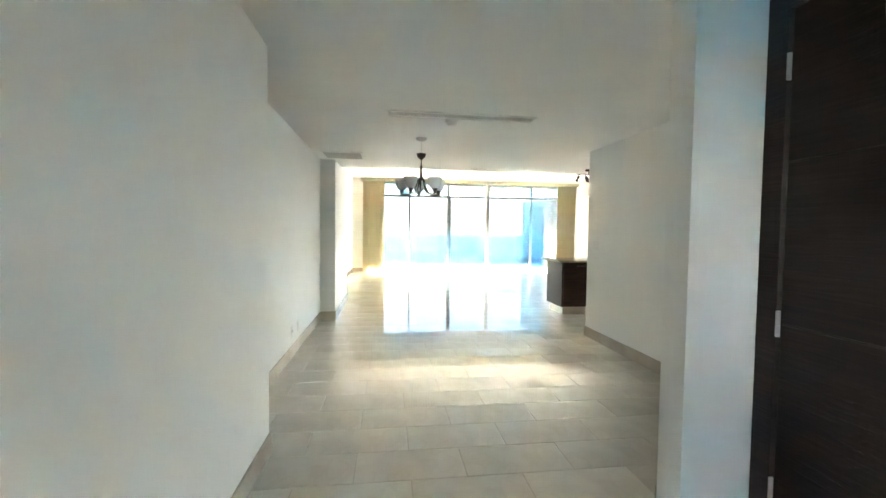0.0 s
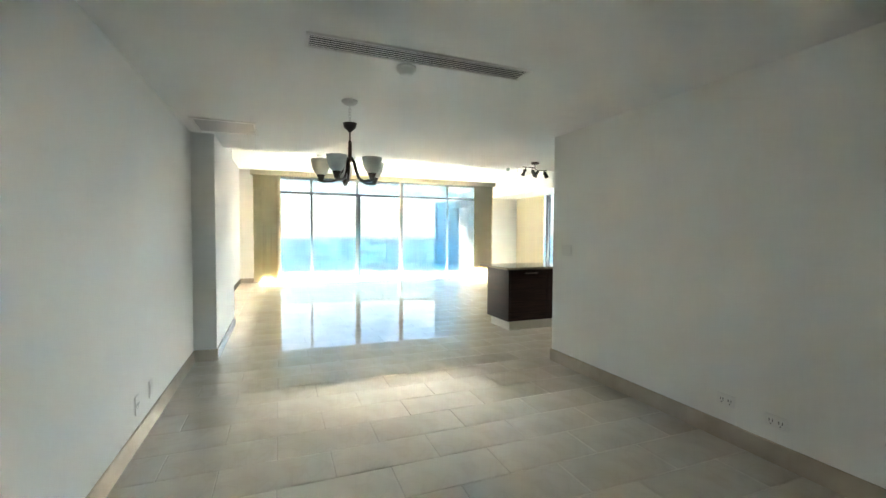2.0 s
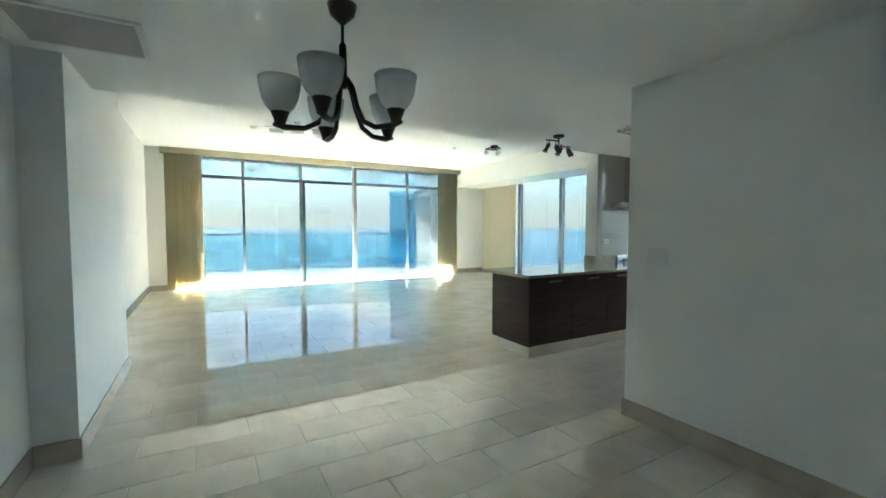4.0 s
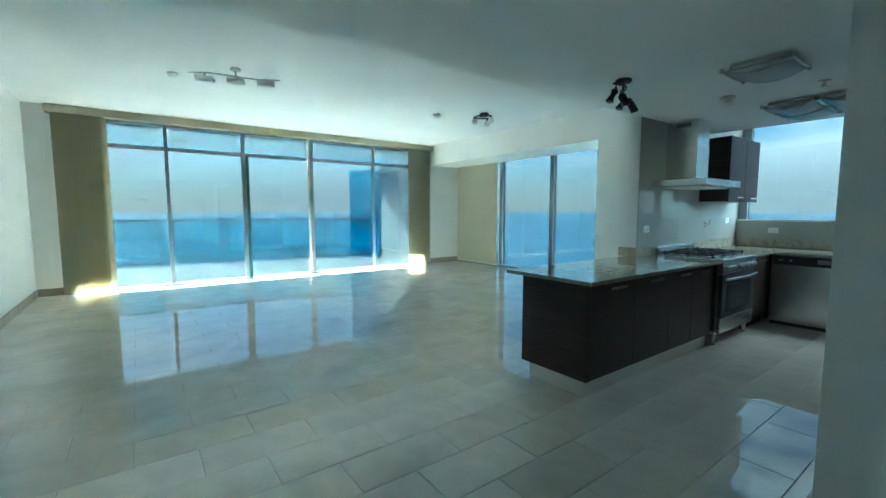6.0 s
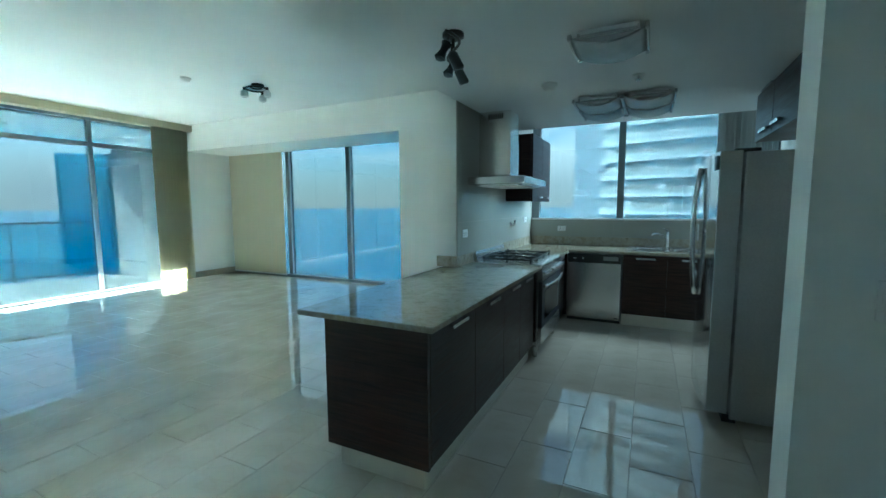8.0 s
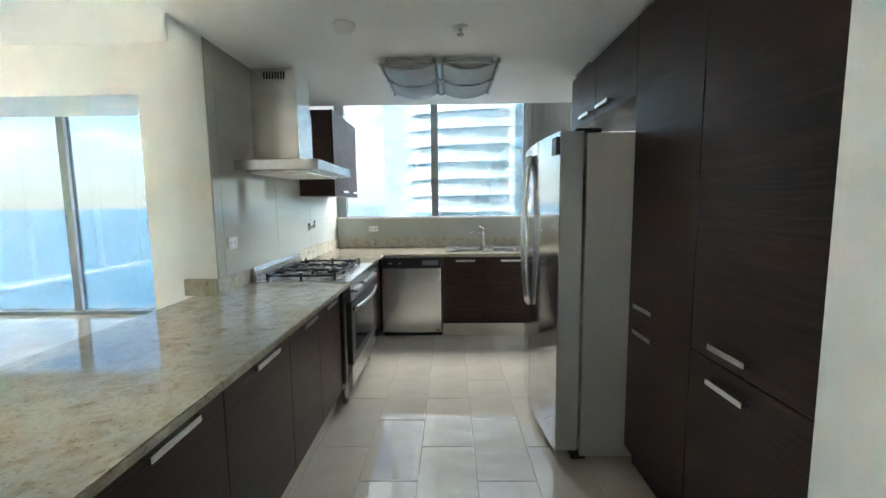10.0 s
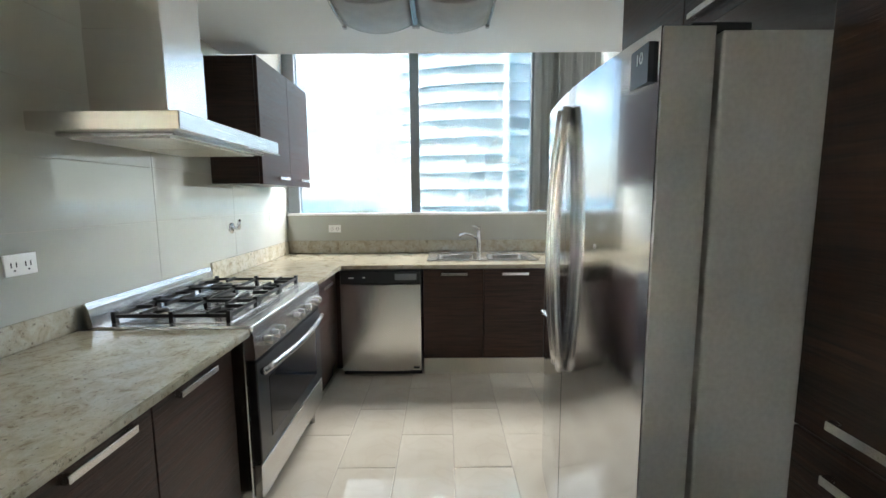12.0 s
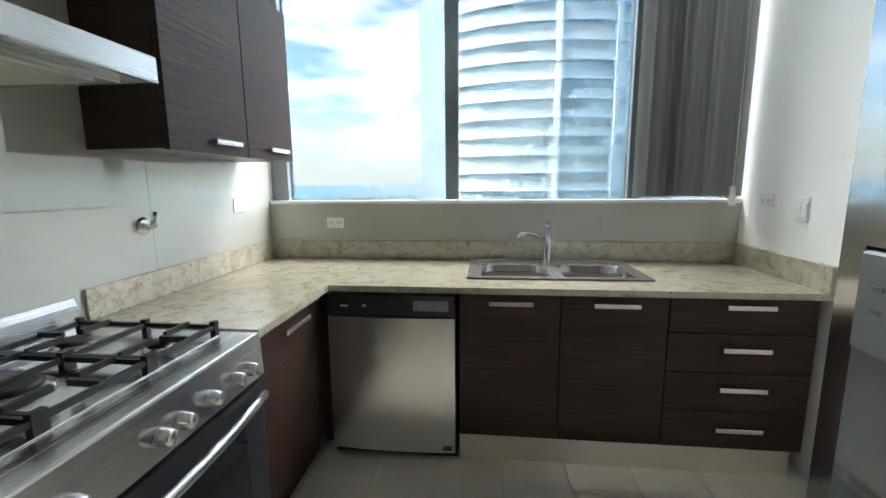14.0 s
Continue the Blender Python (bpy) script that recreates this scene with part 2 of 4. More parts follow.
def add_tube(bm, points, radius, sides=10, cap=True):
    """A tube along points; radius a number or one per point."""
    pts = [Vector(p) for p in points]
    rings = []
    for i, p in enumerate(pts):
        d = (pts[min(i + 1, len(pts) - 1)] - pts[max(i - 1, 0)]).normalized()
        up = Vector((0, 0, 1)) if abs(d.z) < 0.9 else Vector((1, 0, 0))
        u = d.cross(up).normalized()
        v = d.cross(u).normalized()
        r = radius[i] if isinstance(radius, (list, tuple)) else radius
        rings.append([bm.verts.new(p + r * (math.cos(a) * u + math.sin(a) * v)) for a in [2 * math.pi * k / sides for k in range(sides)]])
    for a, b in zip(rings, rings[1:]):
        for k in range(sides):
            bm.faces.new((a[k], a[(k + 1) % sides], b[(k + 1) % sides], b[k]))
    if cap:
        bm.faces.new(rings[0][::-1])
        bm.faces.new(rings[-1])


def add_prism(bm, outline, z0, z1):
    """Upright prism over an outline of (x, y)."""
    lo = [bm.verts.new((x, y, z0)) for x, y in outline]
    hi = [bm.verts.new((x, y, z1)) for x, y in outline]
    k = len(outline)
    bm.faces.new(lo[::-1])
    bm.faces.new(hi)
    for i in range(k):
        bm.faces.new((lo[i], lo[(i + 1) % k], hi[(i + 1) % k], hi[i]))


def finish(name, bm, mat, parent=None, smooth=False):
    bmesh.ops.recalc_face_normals(bm, faces=bm.faces)
    me = bpy.data.meshes.new(name)
    if smooth:
        for f in bm.faces:
            f.smooth = True
    bm.to_mesh(me)
    bm.free()
    me.materials.append(mat)
    ob = new(name, me)
    if parent:
        ob.parent = parent
        base = parent.matrix_basis.copy()
        if parent.parent:
            base = parent.parent.matrix_basis @ parent.matrix_parent_inverse @ base
        ob.matrix_parent_inverse = base.inverted()
    return ob


def box(name, b, mat, parent=None, bevel=0.002, seg=1):
    bm = bmesh.new()
    add_box(bm, *b, bevel=bevel, seg=seg)
    return finish(name, bm, mat, parent)


def boxes(name, bs, mat, parent=None, bevel=0.0):
    bm = bmesh.new()
    for b in bs:
        add_box(bm, *b, bevel=bevel)
    return finish(name, bm, mat, parent)


def tube(name, points, radius, mat, parent=None, sides=10):
    bm = bmesh.new()
    add_tube(bm, points, radius, sides)
    return finish(name, bm, mat, parent, smooth=True)


def thing(name, at, label, category, group="", kind=""):
    ob = new(name)
    ob.empty_display_size = 0.1
    ob.matrix_basis = Matrix.Translation(at)
    return tagged(ob, label, category, group, kind)


def structure(ob, label, category):
    return tagged(ob, label, category, kind="structure")


# ---- structure ----
LOW, HIGH = 2.40, 3.11
structure(boxes("wall_west_entry", [(-0.8, -2.0, 0, -0.365, 2.28, LOW)], M_WALL), "white painted entry wall", "wall")
structure(boxes("wall_west_hall", [(-0.9, 2.28, 0, -0.667, 6.12, LOW)], M_WALL), "white painted hall wall", "wall")
structure(boxes("column_west", [(-0.9, 6.12, 0, -0.45, 7.96, HIGH)], M_WALL), "white painted square column in the wall", "column")
structure(boxes("wall_west_living", [(-1.05, 7.96, 0, -0.83, 13.95, HIGH)], M_WALL), "white painted living room wall", "wall")
structure(boxes("wall_north", [(-0.83, 13.75, 0, -0.42, 13.95, HIGH), (6.78, 13.75, 0, 8.1, 13.95, HIGH), (-0.42, 13.75, 2.98, 6.78, 13.95, HIGH)], M_WALL), "white wall around the balcony window", "wall")
structure(boxes("wall_east_living", [(7.9, 8.68, 2.72, 8.1, 13.75, HIGH)], M_WALL), "white wall above the side window", "wall")
structure(boxes("bulkhead", [(6.92, 8.68, 2.60, 7.9, 13.75, HIGH)], M_WALL), "white plaster bulkhead over the side window", "bulkhead")
structure(boxes("column_east", [(6.9, 7.05, 0, 8.1, 8.68, HIGH)], M_WALL), "white painted column beside the side window", "column")
structure(boxes("wall_kitchen_north", [(4.94, 6.86, 0, 7.86, 7.05, HIGH)], M_WALL), "white wall between kitchen and living room", "wall")
structure(boxes("wall_kitchen_east", [(7.66, 3.9, 0, 7.9, 6.86, 1.26), (7.66, 3.9, 2.99, 7.9, 6.86, HIGH)], M_WALL), "kitchen wall below and above the window", "wall")
structure(boxes("wall_kitchen_south", [(3.1, 3.7, 0, 6.88, 3.82, HIGH), (6.88, 3.7, 0, 7.9, 3.9, HIGH)], M_WALL), "white kitchen side wall", "wall")
structure(boxes("wall_hall_east", [(2.93, 1.52, 0, 3.1, 4.88, LOW)], M_WALL), "white painted hall wall with a free end", "wall")
structure(boxes("wall_stub", [(1.63, 1.36, 0, 3.1, 1.52, LOW)], M_WALL), "white painted short cross wall", "wall")
structure(boxes("wall_entry_east", [(2.0, -2.0, 0, 2.2, 0.22, LOW), (2.0, 0.22, 2.36, 2.2, 1.36, LOW)], M_WALL), "white wall round the entrance door", "wall")
# Unseen wall; its slit is added so daylight brightens the entry and stub.
structure(boxes("wall_south", [(-0.8, -2.15, 0, 1.85, -2.0, LOW), (1.99, -2.15, 0, 2.2, -2.0, LOW), (1.85, -2.15, 0, 1.99, -2.0, 1.5), (1.85, -2.15, 2.25, 1.99, -2.0, LOW)], M_WALL), "white painted end wall with an added light slit", "wall")
structure(boxes("ceiling_low", [(-0.9, -2.15, LOW, 6.67, 6.86, HIGH + 0.2)], M_CEIL), "white painted lower ceiling", "ceiling")
structure(boxes("ceiling_high", [(-1.05, 6.86, HIGH, 8.1, 13.95, HIGH + 0.2), (6.67, 3.7, HIGH, 7.9, 6.86, HIGH + 0.2)], M_CEIL), "white painted high ceiling", "ceiling")


def skirting(segments):
    """Stone skirting pieces: (x0, y0, x1, y1) boxes, 0.12 high."""
    base = structure(boxes("baseboard", [(x0, y0, 0, x1, y1, 0.125) for x0, y0, x1, y1 in segments], M_SKIRT, bevel=0.003), "polished beige stone baseboard", "baseboard")
    return base


skirting([
    (-0.365, -2.0, -0.35, 2.28), (-0.667, 2.295, -0.652, 6.105), (-0.667, 2.28, -0.35, 2.295), (-0.667, 6.105, -0.435, 6.12), (-0.45, 6.12, -0.435, 7.96),
    (-0.83, 7.96, -0.435, 7.975), (-0.83, 7.975, -0.815, 13.735), (-0.83, 13.735, -0.42, 13.75), (6.78, 13.735, 7.9, 13.75),
    (2.915, 1.535, 2.93, 4.895), (2.93, 4.88, 3.1, 4.895), (1.63, 1.52, 2.915, 1.535),
    (6.885, 7.065, 6.9, 8.68), (6.9, 8.68, 7.9, 8.695), (4.94, 7.05, 6.9, 7.065),
])

# ---- balcony and the world outside ----
def balcony():
    edge = [(-1.4, 17.3), (-0.45, 17.28), (0.99, 17.2), (2.43, 17.12), (3.83, 16.9), (5.05, 16.55), (6.3, 16.05)]
    bm = bmesh.new()
    add_prism(bm, [(-1.4, 13.95), (6.9, 13.95), (6.9, 16.1)] + [(x, y + 0.12) for x, y in edge[::-1]], -0.25, -0.03)
    structure(finish("balcony_floor", bm, M_BALC), "pale tiled balcony floor with a curved edge", "balcony floor")
    bm = bmesh.new()
    add_prism(bm, [(-1.6, 13.95), (8.4, 13.95), (8.4, 17.0), (6.3, 17.25), (-1.6, 17.35)], 2.92, 3.2)
    structure(finish("balcony_ceiling", bm, M_CONC), "white balcony soffit", "ceiling")
    structure(boxes("balcony_wall", [(6.6, 13.95, -0.03, 6.9, 15.9, 2.92)], M_CONC), "white rendered balcony side wall", "wall")
    structure(boxes("balcony_wall_west", [(-1.6, 13.95, -0.03, -1.4, 17.3, 2.92)], M_CONC), "white rendered balcony side wall", "wall")
    rail = thing("balcony_railing", (3, 17.1, -0.03), "glass balcony railing with slim grey metal posts", "railing")
    bm = bmesh.new()
    add_tube(bm, [(x, y, 1.16) for x, y in edge], 0.028, 8)
    finish("top_rail", bm, M_FRAME, rail, True)
    bm = bmesh.new()
    add_tube(bm, [(x, y, 0.07) for x, y in edge], 0.02, 6)
    finish("bottom_rail", bm, M_FRAME, rail, True)
    for (xa, ya), (xb, yb) in zip(edge, edge[1:]):
        bm = bmesh.new()
        va = [bm.verts.new(p) for p in ((xa, ya, 0.10), (xb, yb, 0.10), (xb, yb, 1.12), (xa, ya, 1.12))]
        bm.faces.new(va)
        bmesh.ops.solidify(bm, geom=bm.faces[:], thickness=0.012)
        pane = finish("pane", bm, M_RAILGLASS, rail)
        pane.visible_shadow = False
        box("post", (xa - 0.02, ya - 0.05, -0.03, xa + 0.02, ya - 0.01, 1.15), M_FRAME, rail)
    scr = thing("glass_screen", (6.5, 16.4, -0.03), "blue tinted glass screen at the balcony end", "screen")
    bm = bmesh.new()
    add_prism(bm, [(5.95, 16.75), (6.62, 16.05), (6.635, 16.06), (5.965, 16.76)], -0.03, 2.65)
    finish("pane", bm, M_BLUEGLASS, scr).visible_shadow = False
    box("post", (6.6, 15.9, -0.03, 6.66, 16.05, 2.65), M_FRAMEB, scr)
    for x, y in ((1.4, 15.2), (4.6, 15.2)):
        lamp = thing("balcony_lamp", (x, y, 2.92), "white dome lamp on the balcony soffit", "ceiling lamp", "balcony lamps")
        dome(lamp, "shade", (x, y, 2.92), 0.15, 0.07, M_FROST)


def dome(parent, name, at, r, h, mat, sides=20):
    """A shallow bowl hung below at."""
    bm = bmesh.new()
    prof = [(r, 0), (r * 0.98, -h * 0.35), (r * 0.82, -h * 0.75), (r * 0.5, -h * 0.95), (0.004, -h)]
    add_tube(bm, [(at[0], at[1], at[2] + z) for _, z in prof], [q for q, _ in prof], sides)
    return finish(name, bm, mat, parent, True)


def window_north():
    """Balcony glazing: posts, transom, sliding leaves."""
    w = structure(thing("window_1", (3.2, 13.85, 0), "floor to ceiling aluminium sliding balcony windows", "window"), "floor to ceiling aluminium sliding balcony windows", "window")
    ya, yb = 13.77, 13.87
    posts = [(-0.42, 0.05, M_FRAME), (0.17, 0.05, M_FRAME), (1.05, 0.06, M_FRAME), (2.36, 0.07, M_FRAME), (3.74, 0.10, M_FRAME), (5.28, 0.06, M_FRAME), (6.75, 0.06, M_FRAME)]
    for x, wd, mt in posts:
        box("frame", (x - wd / 2, ya, 0.0, x + wd / 2, yb, 2.98), mt, w)
    box("leaf_stile", (2.40, 13.74, 0.03, 2.45, 13.80, 2.52), M_FRAMEB, w)
    box("leaf_stile", (3.66, 13.73, 0.03, 3.70, 13.77, 2.97), M_FRAMEW, w)
    box("sill", (-0.42, 13.72, 0.0, 6.78, 13.92, 0.035), M_FRAME, w)
    box("transom", (-0.42, 13.765, 2.50, 6.78, 13.875, 2.57), M_FRAME, w)
    box("head", (-0.42, 13.765, 2.93, 6.78, 13.875, 2.98), M_FRAME, w)
    xs = [p[0] for p in posts]
    for xa, xb in zip(xs, xs[1:]):
        for za, zb in ((0.035, 2.5), (2.57, 2.93)):
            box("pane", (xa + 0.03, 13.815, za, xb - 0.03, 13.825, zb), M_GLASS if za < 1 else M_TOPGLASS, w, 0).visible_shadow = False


def window_east():
    w = structure(thing("window_2", (8.0, 11.2, 0), "full height fixed side window over the sea", "window"), "full height fixed side window over the sea", "window")
    for y in (8.70, 10.48, 12.05, 13.73):
        box("frame", (7.92, y - 0.05, 0, 8.02, y + 0.05, 2.72), M_FRAME, w)
    box("sill", (7.88, 8.68, 0, 8.06, 13.75, 0.05), M_FRAME, w)
    box("head", (7.92, 8.68, 2.67, 8.02, 13.75, 2.72), M_FRAME, w)
    for a, b in ((8.75, 10.43), (10.53, 12.0), (12.1, 13.68)):
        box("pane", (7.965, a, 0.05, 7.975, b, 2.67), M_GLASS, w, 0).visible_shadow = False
    shade = thing("roller_shade", (7.86, 12.9, 0.03), "lowered beige fabric roller shade in front of the side window", "shade")
    bm = bmesh.new()
    for k in range(16):
        y = 12.13 + k * 0.1
        add_box(bm, 7.855 + 0.002 * (k % 2), y, 0.06, 7.86 + 0.002 * (k % 2), y + 0.1, 2.62)
    finish("fabric", bm, M_SHADE, shade)
    box("bottom_bar", (7.845, 12.12, 0.03, 7.87, 13.72, 0.06), M_PLASTIC, shade)
    tube("cord", [(7.84, 12.09, 2.55), (7.84, 12.09, 0.4)], 0.004, M_PLASTIC, shade, 6)


def window_kitchen():
    w = structure(thing("window_3", (7.75, 5.35, 1.26), "wide kitchen window above the counter", "window"), "wide kitchen window above the counter", "window")
    for y, wd in ((3.93, 0.06), (4.50, 0.07), (5.63, 0.085), (6.80, 0.11)):
        box("frame", (7.716, y - wd / 2, 1.282, 7.804, y + wd / 2, 2.93), M_FRAME, w)
    box("sill", (7.645, 3.9, 1.26, 7.9, 6.86, 1.28), M_PLASTIC, w)
    box("head", (7.72, 3.905, 2.932, 7.80, 6.855, 2.988), M_FRAME, w)
    for a, b in ((3.96, 4.47), (4.53, 5.59), (5.67, 6.75)):
        box("pane", (7.755, a, 1.28, 7.765, b, 2.93), M_KITGLASS, w, 0).visible_shadow = False


def vertical_blind(name, label, x0, x1, y, z0, z1, count, mat, along="x", tilt=70):
    t = thing(name, ((x0 + x1) / 2, y, z0) if along == "x" else (y, (x0 + x1) / 2, z0), label, "blinds")
    rng = random.Random(5)
    for k in range(count):
        c = x0 + (x1 - x0) * (k + 0.5) / count
        bm = bmesh.new()
        a = radians(tilt + rng.uniform(-12, 12))
        h, bow = 0.044, 0.006
        prof = [(-h, 0), (-h / 2, bow), (0, bow * 1.3), (h / 2, bow), (h, 0)]
        ring = [(c + u * math.cos(a) - v * math.sin(a), y + u * math.sin(a) + v * math.cos(a)) for u, v in prof]
        if along == "y":
            ring = [(q, p) for p, q in ring]
        lo = [bm.verts.new((p, q, z0)) for p, q in ring]
        hi = [bm.verts.new((p, q, z1)) for p, q in ring]
        for i in range(4):
            bm.faces.new((lo[i], lo[i + 1], hi[i + 1], hi[i]))
        bmesh.ops.solidify(bm, geom=bm.faces[:], thickness=0.0015)
        finish("slat", bm, mat, t)
    return t


def sea_and_land():
    bm = bmesh.new()
    ring = [bm.verts.new((4850 * math.cos(a), 4850 * math.sin(a), -14)) for a in [2 * math.pi * k / 96 for k in range(96)]]
    bm.faces.new(ring)
    structure(finish("water", bm, M_SEA), "calm blue-green sea reaching the horizon", "sea")
    bm = bmesh.new()
    rng = random.Random(3)
    mid = [(300 + i * 12, 232 - i * 8 - 0.02 * i * i) for i in range(40)]
    rows = []
    for i, (x, y) in enumerate(mid):
        wd = 3 + 10 * min(1, i / 8) * rng.uniform(0.8, 1.2)
        rows.append([bm.verts.new((x + u * wd * 0.4, y + u * wd, -14.1 + (1 - u * u) * (1.1 + rng.uniform(0, 0.7)) * min(1, 0.3 + i / 6))) for u in (-1, -0.7, -0.3, 0, 0.3, 0.7, 1)])
    for a, b in zip(rows, rows[1:]):
        for k in range(6):
            bm.faces.new((a[k], a[k + 1], b[k + 1], b[k]))
    structure(finish("ground", bm, M_LAND, None, True), "low green spit of land in the sea", "land")


def tower():
    """Curved high-rise across the water, its balconies stacked floor on floor."""
    t = thing("apartment_tower", (86, 0, -30), "white curved apartment tower with stacked glass balconies", "building")
    cx, cy, r = 104.0, -4.0, 30.0

    def arc(rad, a0, a1, k):
        return [(cx - rad * math.cos(radians(a0 + (a1 - a0) * i / k)), cy + rad * math.sin(radians(a0 + (a1 - a0) * i / k))) for i in range(k + 1)]

    a0, a1 = -62, 36.5
    core, slab, rail, col, win = bmesh.new(), bmesh.new(), bmesh.new(), bmesh.new(), bmesh.new()
    add_prism(core, arc(r - 0.75, a0, a1, 40) + [(cx + 10, cy + 14), (cx + 10, cy - 20)], -30, 62)
    for s in range(30):
        z = -28.4 + 2.85 * s
        add_prism(slab, arc(r, a0, a1, 40) + arc(r - 2.3, a0, a1, 40)[::-1], z - 0.06, z + 0.48)
        o, i = arc(r - 0.05, a0, a1, 40), arc(r - 0.12, a0, a1, 40)
        add_prism(rail, o + i[::-1], z + 0.42, z + 1.15)
        for k in range(40):
            b0 = a0 + 1 + (a1 - a0 - 2) * k / 40
            b1 = b0 + (a1 - a0 - 2) / 40
            if (k * 7 + s * 3) % 5 == 0:
                q = arc(r - 0.62, b0 + 0.3, b1 - 0.3, 1) + arc(r - 0.78, b0 + 0.3, b1 - 0.3, 1)[::-1]
                add_prism(col, q, z + 0.42, z + 2.95)
            p = arc(r - 0.66, b0, b0 + 0.2, 1) + arc(r - 0.80, b0, b0 + 0.2, 1)[::-1]
            add_prism(win, p, z + 0.42, z + 2.95)
    for a in (-46, -21, -3):
        add_prism(col, arc(r + 0.25, a, a + 1.5, 1) + arc(r - 2.2, a, a + 1.5, 1)[::-1], -30, 62)
    add_prism(col, [(79.3, 11.8), (78.9, 17.2), (100, 17.4), (100, 11.8)], -30, 62)
    finish("glazing", core, M_TOWGLASS, t)
    finish("balcony_slabs", slab, M_CONC, t)
    finish("balustrades", rail, M_TOWRAIL, t)
    finish("piers", col, M_CONC, t)
    tagged(finish("window_bars", win, M_CONC, t), kind="stuff")


balcony()
window_north()
window_east()
window_kitchen()
sea_and_land()
tower()
vertical_blind("vertical_blind", "drawn-back stack of beige vertical blinds", -0.46, 0.19, 13.62, 0.03, 2.97, 22, M_BLIND, "x", 32)
vertical_blind("vertical_blind", "drawn-back stack of beige vertical blinds", 6.18, 6.84, 13.62, 0.03, 2.97, 22, M_BLIND, "x", 32)
vertical_blind("vertical_blind", "grey vertical blinds gathered at the kitchen window side", 3.96, 4.52, 7.60, 1.3, 2.88, 18, M_GREYBLIND, "y", 60)
structure(boxes("trim", [(-0.55, 13.55, 2.97, 6.95, 13.74, 3.09)], M_BLIND, bevel=0.004), "beige valance along the window head", "valance")
wand = thing("blind_wand", (7.55, 4.02, 1.26), "white blind cord weight", "cord")
box("weight", (7.53, 4.0, 1.25, 7.55, 4.03, 1.36), M_PLASTIC, wand, 0.004)
tube("cord", [(7.54, 4.015, 1.36), (7.54, 4.015, 2.9)], 0.003, M_PLASTIC, wand, 6)


# ---- kitchen ----
def bar_handle(parent, p0, p1, out, mat=M_STEEL):
    """A flat bar handle from p0 to p1, standing off along out."""
    p0, p1, out = Vector(p0), Vector(p1), Vector(out)
    d = (p1 - p0).normalized()
    bm = bmesh.new()
    lo = [min(a, b) for a, b in zip(p0 + out * 0.022, p1 + out * 0.030)]
    hi = [max(a, b) for a, b in zip(p0 + out * 0.022, p1 + out * 0.030)]
    add_box(bm, lo[0], lo[1], lo[2] - 0.011, hi[0], hi[1], hi[2] + 0.011, 0.002)
    for p in (p0, p1 - d * 0.012):
        q = p + d * 0.012 + out * 0.024
        add_box(bm, min(p.x, q.x), min(p.y, q.y), p.z - 0.011, max(p.x, q.x), max(p.y, q.y), p.z + 0.011)
    return finish("handle", bm, mat, parent)


def front(parent, name, b, handle=None, out=(0, -1, 0)):
    d = box(name, b, M_WOOD, parent, 0.002)
    if handle:
        bar_handle(d, handle[0], handle[1], out)
    return d


def peninsula():
    c = thing("kitchen_peninsula", (4.2, 6.5, 0), "dark wood kitchen peninsula with beige granite top", "kitchen cabinet")
    box("body", (3.20, 6.24, 0.13, 5.28, 6.84, 0.865), M_WOOD, c)
    box("end_panel", (3.17, 6.215, 0.13, 3.198, 6.86, 0.865), M_WOOD, c)
    boxes("kick_plate", [(3.21, 6.26, 0.0, 5.28, 6.275, 0.13), (3.21, 6.275, 0, 3.225, 6.80, 0.13), (3.21, 6.785, 0, 5.28, 6.80, 0.13)], M_ALU, c)
    for a, b, ha, hb in ((3.20, 3.80, 3.42, 3.63), (3.80, 4.38, 4.0, 4.21), (4.38, 4.82, 4.52, 4.73), (4.82, 5.28, 4.92, 5.13)):
        front(c, "door", (a + 0.002, 6.216, 0.135, b - 0.002, 6.238, 0.86), ((ha, 6.216, 0.815), (hb, 6.216, 0.815)))
    bm = bmesh.new()
    add_prism(bm, [(3.10, 6.15), (5.31, 6.15), (5.31, 6.855), (4.935, 6.855), (4.935, 6.99), (3.10, 6.99)], 0.87, 0.90)
    bmesh.ops.bevel(bm, geom=bm.edges[:], offset=0.004, segments=2, affect="EDGES")
    finish("worktop", bm, M_GRANITE, c)
    boxes("upstand", [(4.915, 6.84, 0.901, 5.31, 6.858, 1.0), (4.915, 6.858, 0.901, 4.938, 7.05, 1.0)], M_GRANITE, c, 0.002)


